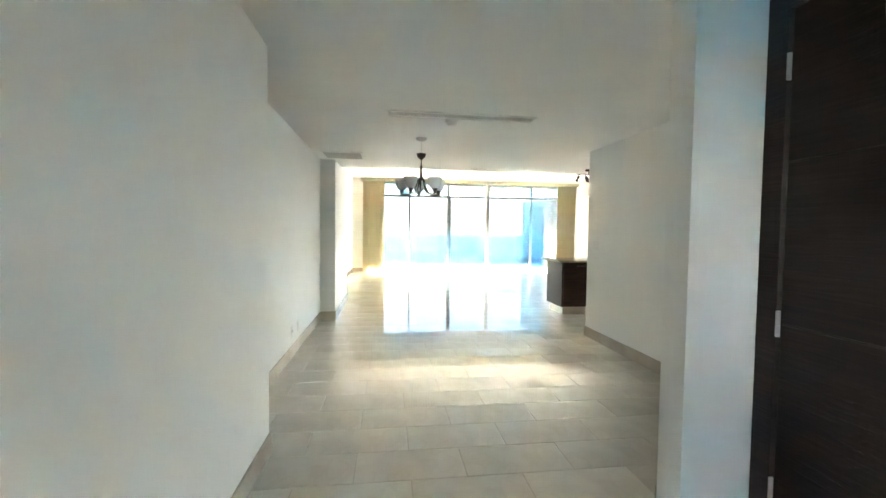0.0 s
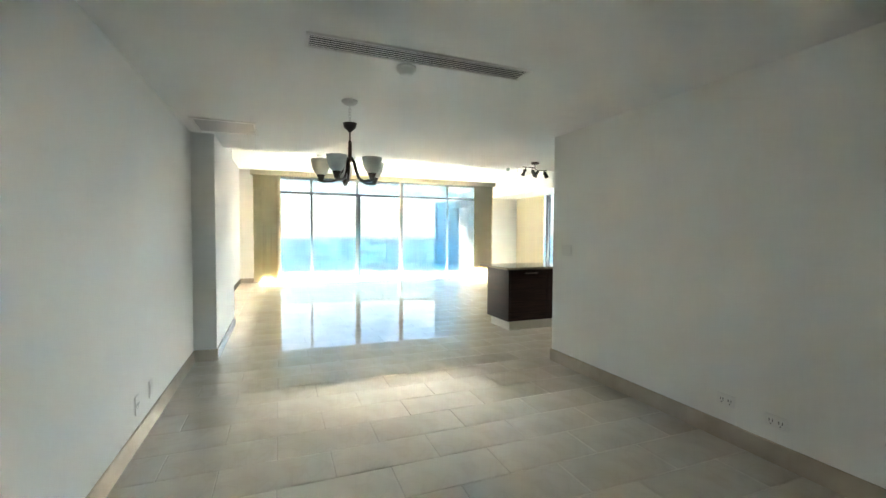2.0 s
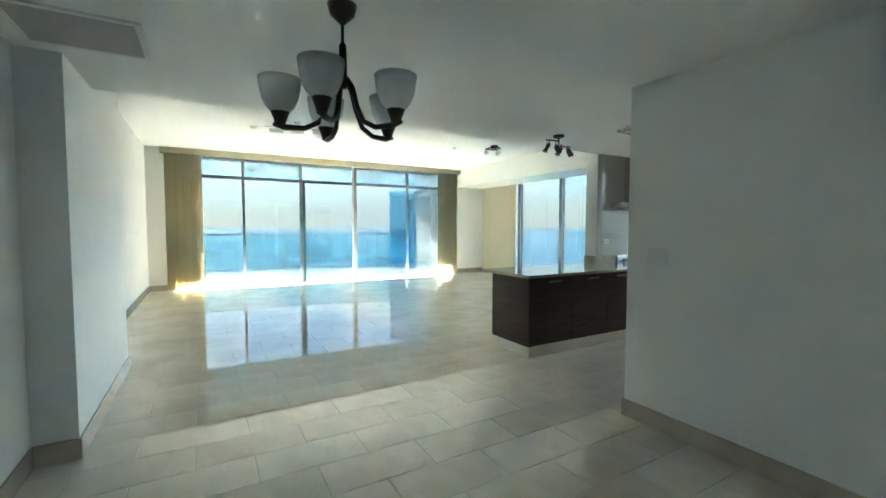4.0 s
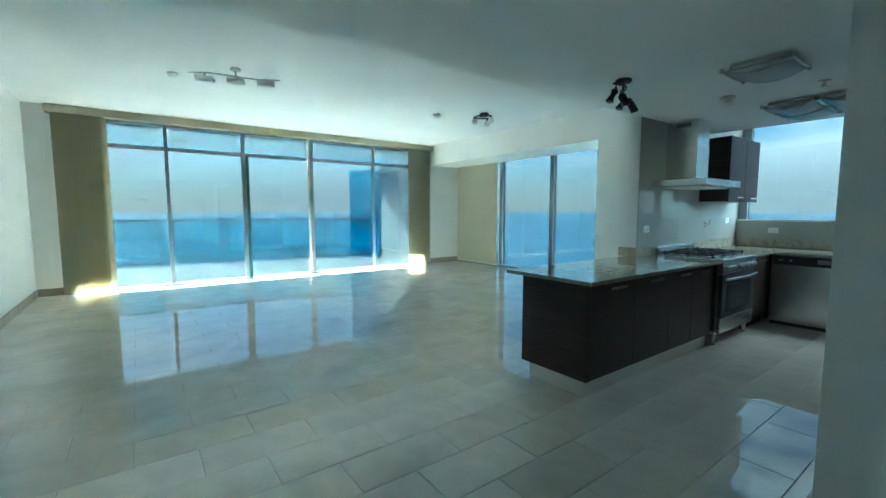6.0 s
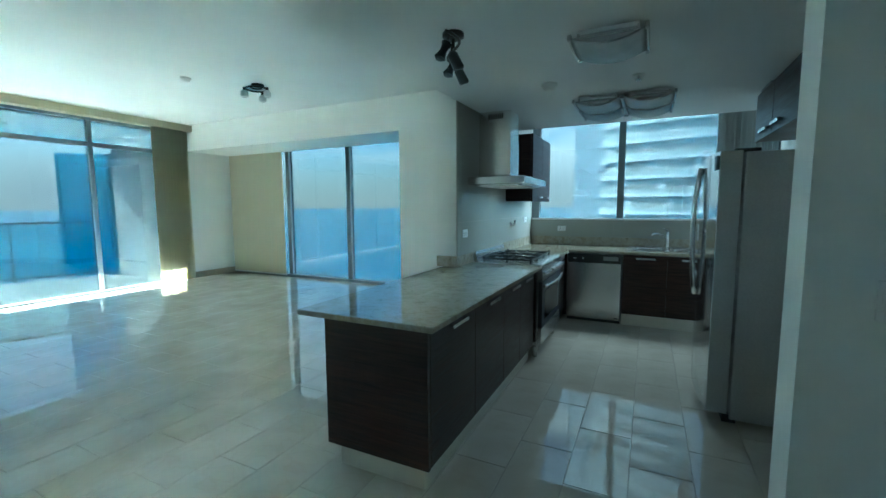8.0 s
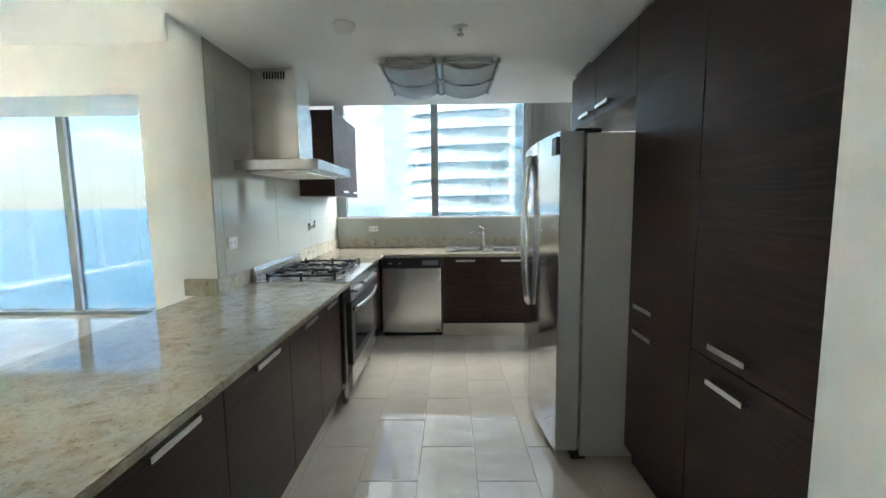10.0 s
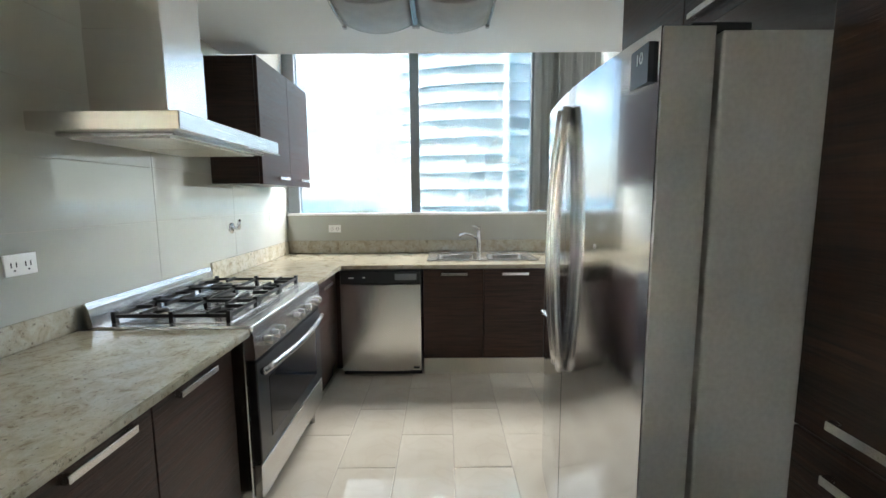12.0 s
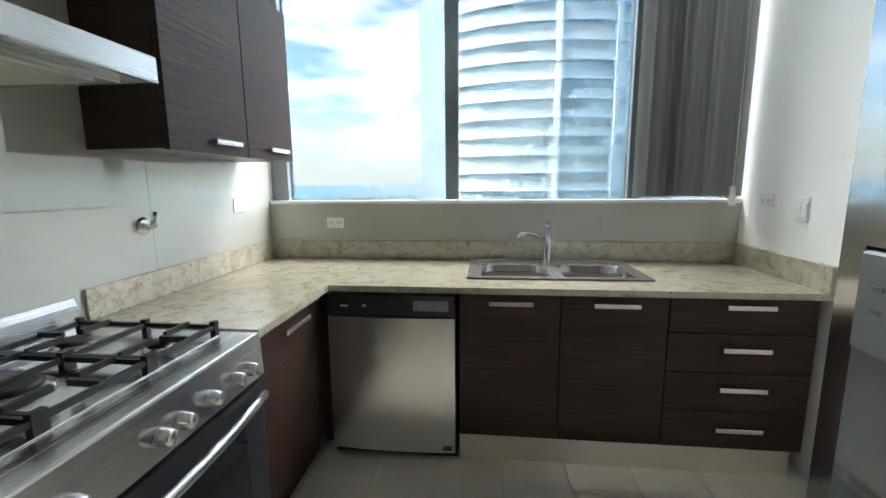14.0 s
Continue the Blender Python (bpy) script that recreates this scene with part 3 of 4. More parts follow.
def base_units():
    c = thing("kitchen_base_unit", (7.2, 5.0, 0), "dark wood base cabinets under a beige granite worktop", "kitchen cabinet")
    box("body", (6.945, 3.92, 0.13, 7.65, 5.53, 0.865), M_WOOD, c)
    box("corner_body", (6.28, 6.24, 0.13, 7.65, 6.85, 0.865), M_WOOD, c)
    box("filler", (6.93, 6.19, 0.05, 7.5, 6.235, 0.865), M_WOOD, c)
    box("kick_plate", (6.93, 3.98, 0.0, 6.945, 5.53, 0.13), M_ALU, c)
    box("side_kick", (6.28, 6.27, 0.0, 6.93, 6.285, 0.13), M_WOOD, c)
    for a, b, ha, hb in ((5.055, 5.53, 5.18, 5.39), (4.57, 5.051, 4.70, 4.91)):
        front(c, "door", (6.92, a, 0.135, 6.943, b, 0.862), ((6.92, ha, 0.825), (6.92, hb, 0.825)), (-1, 0, 0))
    for k, z in enumerate((0.83, 0.63, 0.44, 0.24)):
        top = (0.862, 0.70, 0.51, 0.32)[k]
        bot = (0.704, 0.514, 0.324, 0.135)[k]
        front(c, "drawer", (6.92, 3.94, bot, 6.943, 4.566, top), ((6.92, 4.13, z), (6.92, 4.335, z)), (-1, 0, 0))
    front(c, "door", (6.29, 6.216, 0.135, 6.90, 6.238, 0.862), ((6.5, 6.216, 0.80), (6.72, 6.216, 0.80)))
    bm = bmesh.new()
    # worktop in pieces round the sink cut-out
    for b in ((6.27, 6.17, 7.655, 6.855), (6.90, 5.48, 7.655, 6.17), (6.90, 3.905, 7.655, 4.62), (6.90, 4.62, 7.10, 5.48), (7.55, 4.62, 7.655, 5.48)):
        add_box(bm, b[0], b[1], 0.87, b[2], b[3], 0.90)
    finish("worktop", bm, M_GRANITE, c)
    boxes("upstand", [(6.30, 6.835, 0.901, 7.64, 6.857, 1.02), (7.637, 3.925, 0.901, 7.657, 6.835, 1.02), (6.90, 3.903, 0.901, 7.637, 3.925, 1.02)], M_GRANITE, c, 0.002)
    return c


def rounded(x0, y0, x1, y1, r, k=6):
    pts = []
    for cx, cy, a in ((x1 - r, y1 - r, 0), (x0 + r, y1 - r, 90), (x0 + r, y0 + r, 180), (x1 - r, y0 + r, 270)):
        pts += [(cx + r * math.cos(radians(a + 90 * i / k)), cy + r * math.sin(radians(a + 90 * i / k))) for i in range(k + 1)]
    return pts


def sink():
    s = thing("kitchen_sink", (7.32, 5.05, 0.9), "double bowl stainless steel sink set in granite", "sink")
    bm = bmesh.new()
    bowls = [(7.13, 4.64, 7.47, 5.01), (7.13, 5.07, 7.47, 5.44)]
    for b in bowls:
        levels = [(0.0, 0.908, 0.10), (0.006, 0.900, 0.10), (0.02, 0.76, 0.09), (0.06, 0.735, 0.06)]
        rings = [[bm.verts.new((x, y, z)) for x, y in rounded(b[0] + d, b[1] + d, b[2] - d, b[3] - d, r)] for d, z, r in levels]
        for p, q in zip(rings, rings[1:]):
            for i in range(len(p)):
                bm.faces.new((p[i], p[(i + 1) % len(p)], q[(i + 1) % len(p)], q[i]))
        bm.faces.new(rings[-1])
    finish("bowls", bm, M_STEEL, s, True)
    bm = bmesh.new()
    for b in ((7.08, 4.58, 7.14, 5.50), (7.46, 4.58, 7.60, 5.50), (7.14, 4.58, 7.46, 4.65), (7.14, 5.43, 7.46, 5.50), (7.14, 5.0, 7.46, 5.08)):
        add_box(bm, b[0], b[1], 0.901, b[2], b[3], 0.907)
    add_tube(bm, [(7.08, 4.58, 0.907), (7.08, 5.5, 0.907), (7.6, 5.5, 0.907), (7.6, 4.58, 0.907), (7.08, 4.58, 0.907)], 0.005, 6)
    finish("rim", bm, M_STEEL, s)
    f = thing("kitchen_faucet", (7.52, 5.04, 0.907), "chrome single lever kitchen tap", "tap")
    tube("body", [(7.52, 5.04, 0.907), (7.52, 5.04, 0.93), (7.52, 5.04, 1.12)], [0.03, 0.024, 0.022], M_CHROME, f, 14)
    tube("spout", [(7.52, 5.05, 1.04), (7.47, 5.11, 1.08), (7.42, 5.17, 1.10), (7.37, 5.22, 1.095), (7.365, 5.225, 1.07)], [0.014, 0.013, 0.012, 0.012, 0.012], M_CHROME, f)
    tube("lever", [(7.52, 5.04, 1.12), (7.52, 5.04, 1.145), (7.47, 5.08, 1.16), (7.44, 5.10, 1.163)], [0.022, 0.018, 0.008, 0.006], M_CHROME, f)


def dishwasher():
    d = thing("dishwasher", (7.2, 5.86, 0.02), "stainless steel dishwasher with black control panel", "dishwasher")
    box("body", (6.93, 5.545, 0.0, 7.5, 6.18, 0.86), M_BLACK, d)
    bm = bmesh.new()
    # slightly bowed door
    k = 14
    outline = [(6.885 - 0.012 * math.sin(math.pi * i / k), 5.55 + 0.625 * i / k) for i in range(k + 1)] + [(6.93, 6.175), (6.93, 5.55)]
    add_prism(bm, outline, 0.05, 0.75)
    finish("door", bm, M_STEELV, d)
    box("control_panel", (6.885, 5.55, 0.755, 6.93, 6.175, 0.86), M_BLACK, d, 0.006, 2)
    box("display", (6.882, 5.58, 0.785, 6.886, 5.75, 0.835), plain("grey_display", (0.25, 0.25, 0.25), 0.3), d, 0.001)
    box("marking", (6.883, 6.07, 0.80, 6.8855, 6.11, 0.808), M_PLASTIC, d, 0)
    box("marking", (6.883, 5.98, 0.80, 6.8855, 6.0, 0.812), M_PLASTIC, d, 0)
    boxes("badge", [(6.871, 5.565, 0.07, 6.885, 5.61, 0.08)], M_BLACK, d)
    # Dark box laid on the front for the shade of a grip recess.
    box("grip_recess", (6.879, 5.75, 0.757, 6.884, 5.97, 0.772), M_SLOT, d, 0.002)


def stove():
    s = thing("gas_range", (5.79, 6.5, 0), "stainless steel five-burner gas range with black oven door", "stove")
    x0, x1, yf = 5.33, 6.24, 6.16
    box("body", (x0, yf + 0.03, 0.12, x1, 6.83, 0.87), M_STEEL, s, 0.004)
    box("cooktop", (x0, yf - 0.01, 0.87, x1, 6.83, 0.905), M_STEEL, s, 0.008, 2)
    box("well", (x0 + 0.05, yf + 0.10, 0.905, x1 - 0.05, 6.76, 0.909), M_STEEL, s, 0.001)
    bm = bmesh.new()
    vs = [bm.verts.new(p) for p in ((x0, 6.80, 0.905), (x0, 6.835, 0.905), (x0, 6.835, 1.0), (x0, 6.822, 1.005), (x0, 6.812, 0.98))]
    ws = [bm.verts.new((x1, v.co.y, v.co.z)) for v in vs]
    bm.faces.new(vs)
    bm.faces.new(ws[::-1])
    for i in range(5):
        bm.faces.new((vs[i], vs[(i + 1) % 5], ws[(i + 1) % 5], ws[i]))
    finish("backguard", bm, M_STEEL, s)
    bm = bmesh.new()
    p = [(yf - 0.01, 0.885), (yf - 0.015, 0.76), (yf + 0.03, 0.76), (yf + 0.03, 0.885)]
    vs = [bm.verts.new((x0, y, z)) for y, z in p]
    ws = [bm.verts.new((x1, y, z)) for y, z in p]
    bm.faces.new(vs)
    bm.faces.new(ws[::-1])
    for i in range(4):
        bm.faces.new((vs[i], vs[(i + 1) % 4], ws[(i + 1) % 4], ws[i]))
    finish("control_panel", bm, M_STEEL, s)
    for x in (5.43, 5.51, 5.58, 5.79, 5.86, 5.97, 6.08, 6.15):
        tube("knob", [(x, yf - 0.012, 0.815), (x, yf - 0.02, 0.815), (x, yf - 0.045, 0.815), (x, yf - 0.05, 0.815)], [0.024, 0.023, 0.020, 0.016], M_STEELV, s, 16)
    box("oven_door", (x0 + 0.01, yf - 0.012, 0.30, x1 - 0.01, yf + 0.028, 0.745), M_BLACK, s, 0.006, 2)
    box("oven_window", (x0 + 0.12, yf - 0.015, 0.36, x1 - 0.12, yf - 0.011, 0.64), M_DARKGLASS, s, 0.002)
    hp = [(x0 + 0.03 + 0.85 * i / 12, yf - 0.03 - 0.035 * math.sin(math.pi * i / 12), 0.70) for i in range(13)]
    bm = bmesh.new()
    add_tube(bm, hp, 0.016, 8)
    finish("oven_handle", bm, M_STEEL, s, True)
    box("drawer", (x0 + 0.01, yf - 0.01, 0.135, x1 - 0.01, yf + 0.028, 0.29), M_STEEL, s, 0.004)
    for x in (x0 + 0.04, x1 - 0.04):
        for y in (yf + 0.06, 6.76):
            tube("foot", [(x, y, 0.0), (x, y, 0.10), (x, y, 0.125)], [0.022, 0.026, 0.03], M_STEEL, s, 12)
    for x, y, r in ((5.51, 6.36, 0.042), (5.51, 6.64, 0.03), (5.785, 6.50, 0.055), (6.06, 6.36, 0.03), (6.06, 6.64, 0.042)):
        tube("burner", [(x, y, 0.909), (x, y, 0.915), (x, y, 0.922), (x, y, 0.923)], [r * 1.5, r * 1.45, r * 1.1, r], M_STEEL, s, 20)
        tube("burner_cap", [(x, y, 0.923), (x, y, 0.932), (x, y, 0.934)], [r, r, r * 0.8], M_IRON, s, 20)
    for gx0, gx1 in ((5.385, 5.64), (5.655, 5.915), (5.93, 6.185)):
        bm = bmesh.new()
        ya, yb, z, t = 6.27, 6.75, 0.945, 0.006
        cy = (ya + yb) / 2
        m = (gx0 + gx1) / 2
        for a, b in (((gx0, ya), (gx1, ya)), ((gx0, yb), (gx1, yb)), ((gx0, ya), (gx0, yb)), ((gx1, ya), (gx1, yb)), ((gx0, cy), (gx1, cy))):
            add_box(bm, min(a[0], b[0]) - t, min(a[1], b[1]) - t, z - 0.014, max(a[0], b[0]) + t, max(a[1], b[1]) + t, z)
        for yq in (6.36, 6.64):
            for d in (-1, 1):
                add_box(bm, m + d * 0.03 if d > 0 else gx0, yq - t, z - 0.008, gx1 if d > 0 else m - 0.03, yq + t, z + 0.008)
        for ye in (ya, yb - 0.08):
            add_box(bm, m - t, ye, z - 0.008, m + t, ye + 0.08, z + 0.008)
        for px in (gx0, gx1):
            for py in (ya, cy, yb):
                add_box(bm, px - 0.009, py - 0.009, 0.907, px + 0.009, py + 0.009, z + 0.012)
        finish("grate", bm, M_IRON, s)


def hood():
    h = thing("range_hood", (5.65, 6.6, 1.66), "brushed steel chimney cooker hood over the range", "cooker hood")
    box("canopy", (5.20, 6.30, 1.668, 6.10, 6.85, 1.735), M_STEEL, h, 0.003)
    box("filter", (5.26, 6.36, 1.655, 6.04, 6.80, 1.668), M_STEEL, h, 0.002)
    boxes("filter_panel", [(5.30, 6.40, 1.651, 5.64, 6.78, 1.655), (5.66, 6.40, 1.651, 6.0, 6.78, 1.655)], M_ALU, h)
    bm = bmesh.new()
    lo = [bm.verts.new(p) for p in ((5.23, 6.33, 1.735), (6.07, 6.33, 1.735), (6.07, 6.85, 1.735), (5.23, 6.85, 1.735))]
    hi = [bm.verts.new(p) for p in ((5.49, 6.52, 1.775), (5.79, 6.52, 1.775), (5.79, 6.85, 1.775), (5.49, 6.85, 1.775))]
    bm.faces.new(hi)
    for i in range(4):
        bm.faces.new((lo[i], lo[(i + 1) % 4], hi[(i + 1) % 4], hi[i]))
    finish("slope", bm, M_STEEL, h)
    box("chimney", (5.49, 6.52, 1.77, 5.79, 6.85, 2.12), M_STEELV, h, 0.002)
    box("chimney_upper", (5.495, 6.525, 2.12, 5.785, 6.85, 2.395), M_STEELV, h, 0.002)
    # Dark boxes put the shade of the vent openings into colour.
    boxes("vent_slots", [(5.493, 6.60 + 0.02 * k, 2.32, 5.4965, 6.61 + 0.02 * k, 2.37) for k in range(8)], M_SLOT, h)
    boxes("glass_lip", [(5.72, 6.285, 1.662, 6.08, 6.30, 1.667)], M_TOWRAIL, h)


def upper_cabinet():
    c = thing("wall_cabinet", (6.86, 6.7, 1.52), "dark wood two-door wall cabinet beside the hood", "kitchen cabinet")
    box("body", (6.39, 6.545, 1.52, 7.34, 6.85, 2.305), M_WOOD, c)
    for a, b, ha, hb in ((6.39, 6.885, 6.62, 6.80), (6.89, 7.34, 7.06, 7.25)):
        front(c, "door", (a, 6.52, 1.515, b, 6.543, 2.308), ((ha, 6.52, 1.565), (hb, 6.52, 1.565)))


def tall_units():
    c = thing("tall_cabinet", (4.0, 4.2, 0), "tall dark brown wood pantry cabinets, floor to ceiling", "kitchen cabinet")
    box("body", (3.14, 3.83, 0.10, 4.66, 4.475, 2.36), M_WOOD, c)
    box("kick_plate", (3.14, 4.44, 0.0, 4.66, 4.455, 0.10), M_WOOD, c)
    for a, b, ha, hb in ((3.15, 4.085, 3.75, 3.94), (4.09, 4.66, 4.36, 4.55)):
        front(c, "door", (a, 4.477, 0.86, b, 4.50, 2.355), ((ha, 4.50, 0.915), (hb, 4.50, 0.915)), (0, 1, 0))
        front(c, "door", (a, 4.477, 0.105, b, 4.50, 0.855), ((ha, 4.50, 0.785), (hb, 4.50, 0.785)), (0, 1, 0))
    o = thing("overhead_cabinet", (5.25, 4.2, 1.97), "dark wood two-door cabinet above the fridge", "kitchen cabinet")
    box("body", (4.665, 3.83, 1.98, 5.80, 4.475, 2.36), M_WOOD, o)
    front(o, "door", (4.667, 4.477, 1.975, 5.268, 4.50, 2.355), ((5.0, 4.50, 2.03), (5.2, 4.50, 2.03)), (0, 1, 0))
    front(o, "door", (5.272, 4.477, 1.975, 5.80, 4.50, 2.355), ((5.34, 4.50, 2.03), (5.54, 4.50, 2.03)), (0, 1, 0))


def fridge():
    f = thing("refrigerator", (5.16, 4.4, 0), "side-by-side stainless steel refrigerator with ice dispenser", "refrigerator")
    x0, x1 = 4.665, 5.65
    box("body", (x0, 3.90, 0.03, x1, 4.74, 1.79), M_FRSIDE, f, 0.006, 2)
    for hx in (x0 + 0.02, x1 - 0.12):
        box("hinge_cover", (hx, 4.66, 1.79, hx + 0.10, 4.80, 1.815), M_BLACK, f, 0.004)
    box("base_grille", (x0 + 0.02, 4.70, 0.0, x1 - 0.02, 4.78, 0.055), M_SLOT, f, 0.003)

    def door(a, b, name, hole=None):
        k = 14
        mid = (x0 + x1) / 2
        curve = lambda x: 4.912 - 0.034 * ((x - mid) / (x1 - mid)) ** 2
        bm = bmesh.new()
        zs = (0.065, 1.80) if not hole else (0.065, hole[2], hole[3], 1.80)
        xs = [a + (b - a) * i / k for i in range(k + 1)]
        for za, zb in zip(zs, zs[1:]):
            seg = xs
            if hole and za == hole[2]:
                for s0, s1 in ((a, hole[0]), (hole[1], b)):
                    sx = [s0 + (s1 - s0) * i / 4 for i in range(5)]
                    add_prism(bm, [(x, curve(x)) for x in sx] + [(s1, 4.755), (s0, 4.755)], za, zb)
                continue
            add_prism(bm, [(x, curve(x)) for x in seg] + [(b, 4.755), (a, 4.755)], za, zb)
        d = finish(name, bm, M_FRIDGE, f)
        return d, curve

    d1, curve = door(x0 + 0.002, 5.238, "fridge_door")
    hole = (5.36, 5.60, 0.87, 1.30)
    d2, _ = door(5.244, x1 - 0.002, "freezer_door", hole)
    for x in (5.205, 5.277):
        y = curve(x)
        pts = [(x, y + 0.014 + 0.034 * math.sin(math.pi * i / 16) ** 0.8, 1.735 - 0.97 * i / 16) for i in range(17)]
        tube("handle", pts, 0.0185, M_STEELV, d1 if x < 5.24 else d2, 12)
    box("dispenser_back", (hole[0], 4.757, hole[2], hole[1], 4.775, hole[3]), M_FRSIDE, d2, 0.001)
    box("dispenser_panel", (hole[0] + 0.006, 4.775, 1.16, hole[1] - 0.006, curve(5.45) - 0.004, 1.295), M_GREYPL, d2, 0.004)
    box("dispenser_tray", (hole[0] + 0.005, 4.775, 0.872, hole[1] - 0.005, curve(5.45) + 0.012, 0.895), M_STEEL, d2, 0.004)
    tube("spout", [(5.455, 4.82, 1.16), (5.455, 4.82, 1.10)], [0.03, 0.02], M_BLACK, d2)
    for k in range(5):
        for r in range(2):
            box("button", (5.385 + 0.042 * k, curve(5.45) - 0.005, 1.215 + 0.03 * r, 5.400 + 0.042 * k, curve(5.45) - 0.0025, 1.221 + 0.03 * r), M_FRAME, d2, 0)
    boxes("energy_sticker", [(4.69, curve(4.69) - 0.004, 1.685, 4.78, curve(4.78) + 0.002, 1.775)], M_PAPER, d1)
    tube("water_badge", [(4.95, curve(4.95) - 0.002, 1.27), (4.95, curve(4.95) + 0.002, 1.27)], 0.007, M_PLASTIC, d1, 12)
    cu = bpy.data.curves.new("sticker_text", "FONT")
    cu.body, cu.size, cu.extrude, cu.align_x = "10", 0.038, 0.0004, "CENTER"
    cu.materials.append(M_PLASTIC)
    tx = new("sticker_text", cu)
    tx.parent = d1
    tx.matrix_basis = pose(4.735, curve(4.78) + 0.0025, 1.735, 90, 0, 180)
    box("door_edge", (x0 - 0.002, 4.757, 0.068, x0 + 0.003, 4.874, 1.798), M_FRSIDE, d1, 0.001)


# ---- lamps and small things ----
def chandelier():
    x, y = 0.705, 4.48
    c = thing("chandelier", (x, y, LOW), "five-arm bronze chandelier with frosted glass shades", "chandelier")
    tube("canopy", [(x, y, LOW), (x, y, LOW - 0.012), (x, y, LOW - 0.03), (x, y, LOW - 0.035)], [0.065, 0.065, 0.04, 0.012], M_SILVER, c, 20)
    bm = bmesh.new()
    for k in range(6):
        z = 2.36 - 0.022 * k
        dx, dy = (0.008, 0) if k % 2 else (0, 0.008)
        add_tube(bm, [(x - dx, y - dy, z), (x - dx, y - dy, z - 0.03), (x + dx, y + dy, z - 0.03), (x + dx, y + dy, z), (x - dx, y - dy, z)], 0.002, 5)
    finish("chain", bm, M_SILVER, c)
    tube("bell", [(x, y, 2.235), (x, y, 2.225), (x, y, 2.19), (x, y, 2.165), (x, y, 2.155)], [0.012, 0.055, 0.045, 0.018, 0.008], M_BRONZE, c, 18)
    tube("stem", [(x, y, 2.16), (x, y, 2.09), (x, y, 2.08), (x, y, 1.95), (x, y, 1.94), (x, y, 1.92)], [0.006, 0.006, 0.014, 0.016, 0.026, 0.01], M_BRONZE, c, 12)
    for k in range(5):
        a = radians(20 + 72 * k)
        ca, sa = math.cos(a), math.sin(a)
        prof = [(0.015, 1.955), (0.04, 1.92), (0.06, 1.85), (0.09, 1.79), (0.14, 1.765), (0.21, 1.765), (0.25, 1.775)]
        tube("arm", [(x + r * ca, y + r * sa, z) for r, z in prof], [0.012, 0.011, 0.010, 0.010, 0.010, 0.012, 0.007], M_BRONZE, c, 8)
        sx, sy = x + 0.225 * ca, y + 0.225 * sa
        tube("cup", [(sx, sy, 1.765), (sx, sy, 1.79), (sx, sy, 1.82), (sx, sy, 1.825)], [0.015, 0.022, 0.034, 0.03], M_BRONZE, c, 14)
        bm = bmesh.new()
        outer = [(0.030, 1.815), (0.052, 1.84), (0.066, 1.872), (0.073, 1.912), (0.076, 1.938)]
        prof = outer + [(0.072, 1.938), (0.069, 1.912), (0.062, 1.872), (0.048, 1.844), (0.026, 1.82)]
        add_tube(bm, [(sx, sy, z) for _, z in prof], [r for r, _ in prof], 20, cap=False)
        finish("shade", bm, M_FROST, c, True)


def slot_vent():
    v = thing("ceiling_vent", (1.0, 3.5, LOW), "long slotted air grille set in the ceiling", "air vent")
    x0, x1, y0, y1 = 0.32, 1.68, 3.42, 3.59
    boxes("frame", [(x0, y0, LOW - 0.012, x1, y0 + 0.012, LOW), (x0, y1 - 0.012, LOW - 0.012, x1, y1, LOW), (x0, y0 + 0.018, LOW - 0.012, x0 + 0.018, y1 - 0.018, LOW), (x1 - 0.018, y0 + 0.018, LOW - 0.012, x1, y1 - 0.018, LOW)], M_PLASTIC, v)
    # Flat dark sheet stands in for shade between the slats.
    box("gap_shade", (x0 + 0.01, y0 + 0.01, LOW - 0.003, x1 - 0.01, y1 - 0.01, LOW - 0.001), M_SLOT, v, 0)
    for k in range(5):
        y = y0 + 0.034 + 0.0255 * k
        box("slat", (x0 + 0.012, y, LOW - 0.007, x1 - 0.012, y + 0.006, LOW - 0.004), M_PLASTIC, v, 0)
    p = thing("access_panel", (-0.3, 5.74, LOW), "white louvred return-air panel in the ceiling", "air vent")
    boxes("frame", [(-0.57, 5.47, LOW - 0.012, -0.01, 5.50, LOW), (-0.57, 5.96, LOW - 0.012, -0.01, 5.99, LOW), (-0.57, 5.50, LOW - 0.012, -0.54, 5.96, LOW), (-0.04, 5.50, LOW - 0.012, -0.01, 5.96, LOW)], M_PLASTIC, p)
    for k in range(22):
        y = 5.505 + 0.0207 * k
        box("slat", (-0.54, y, LOW - 0.010, -0.04, y + 0.016, LOW - 0.002), M_GRILLE, p, 0)
    g = thing("ceiling_vent", (5.64, 4.4, LOW), "small grey air grille near the tall cabinets", "air vent")
    box("frame", (5.5, 4.3, LOW - 0.012, 5.8, 4.48, LOW), M_FRAME, g)
    for k in range(6):
        box("slat", (5.52, 4.32 + 0.024 * k, LOW - 0.018, 5.78, 4.332 + 0.024 * k, LOW - 0.012), M_FRAME, g, 0)


def smoke_detector(x, y, z):
    s = thing("smoke_detector", (x, y, z), "round white smoke detector on the ceiling", "smoke detector", "smoke detectors")
    tube("body", [(x, y, z), (x, y, z - 0.02), (x, y, z - 0.022), (x, y, z - 0.045), (x, y, z - 0.05)], [0.062, 0.062, 0.05, 0.042, 0.02], M_PLASTIC, s, 20)


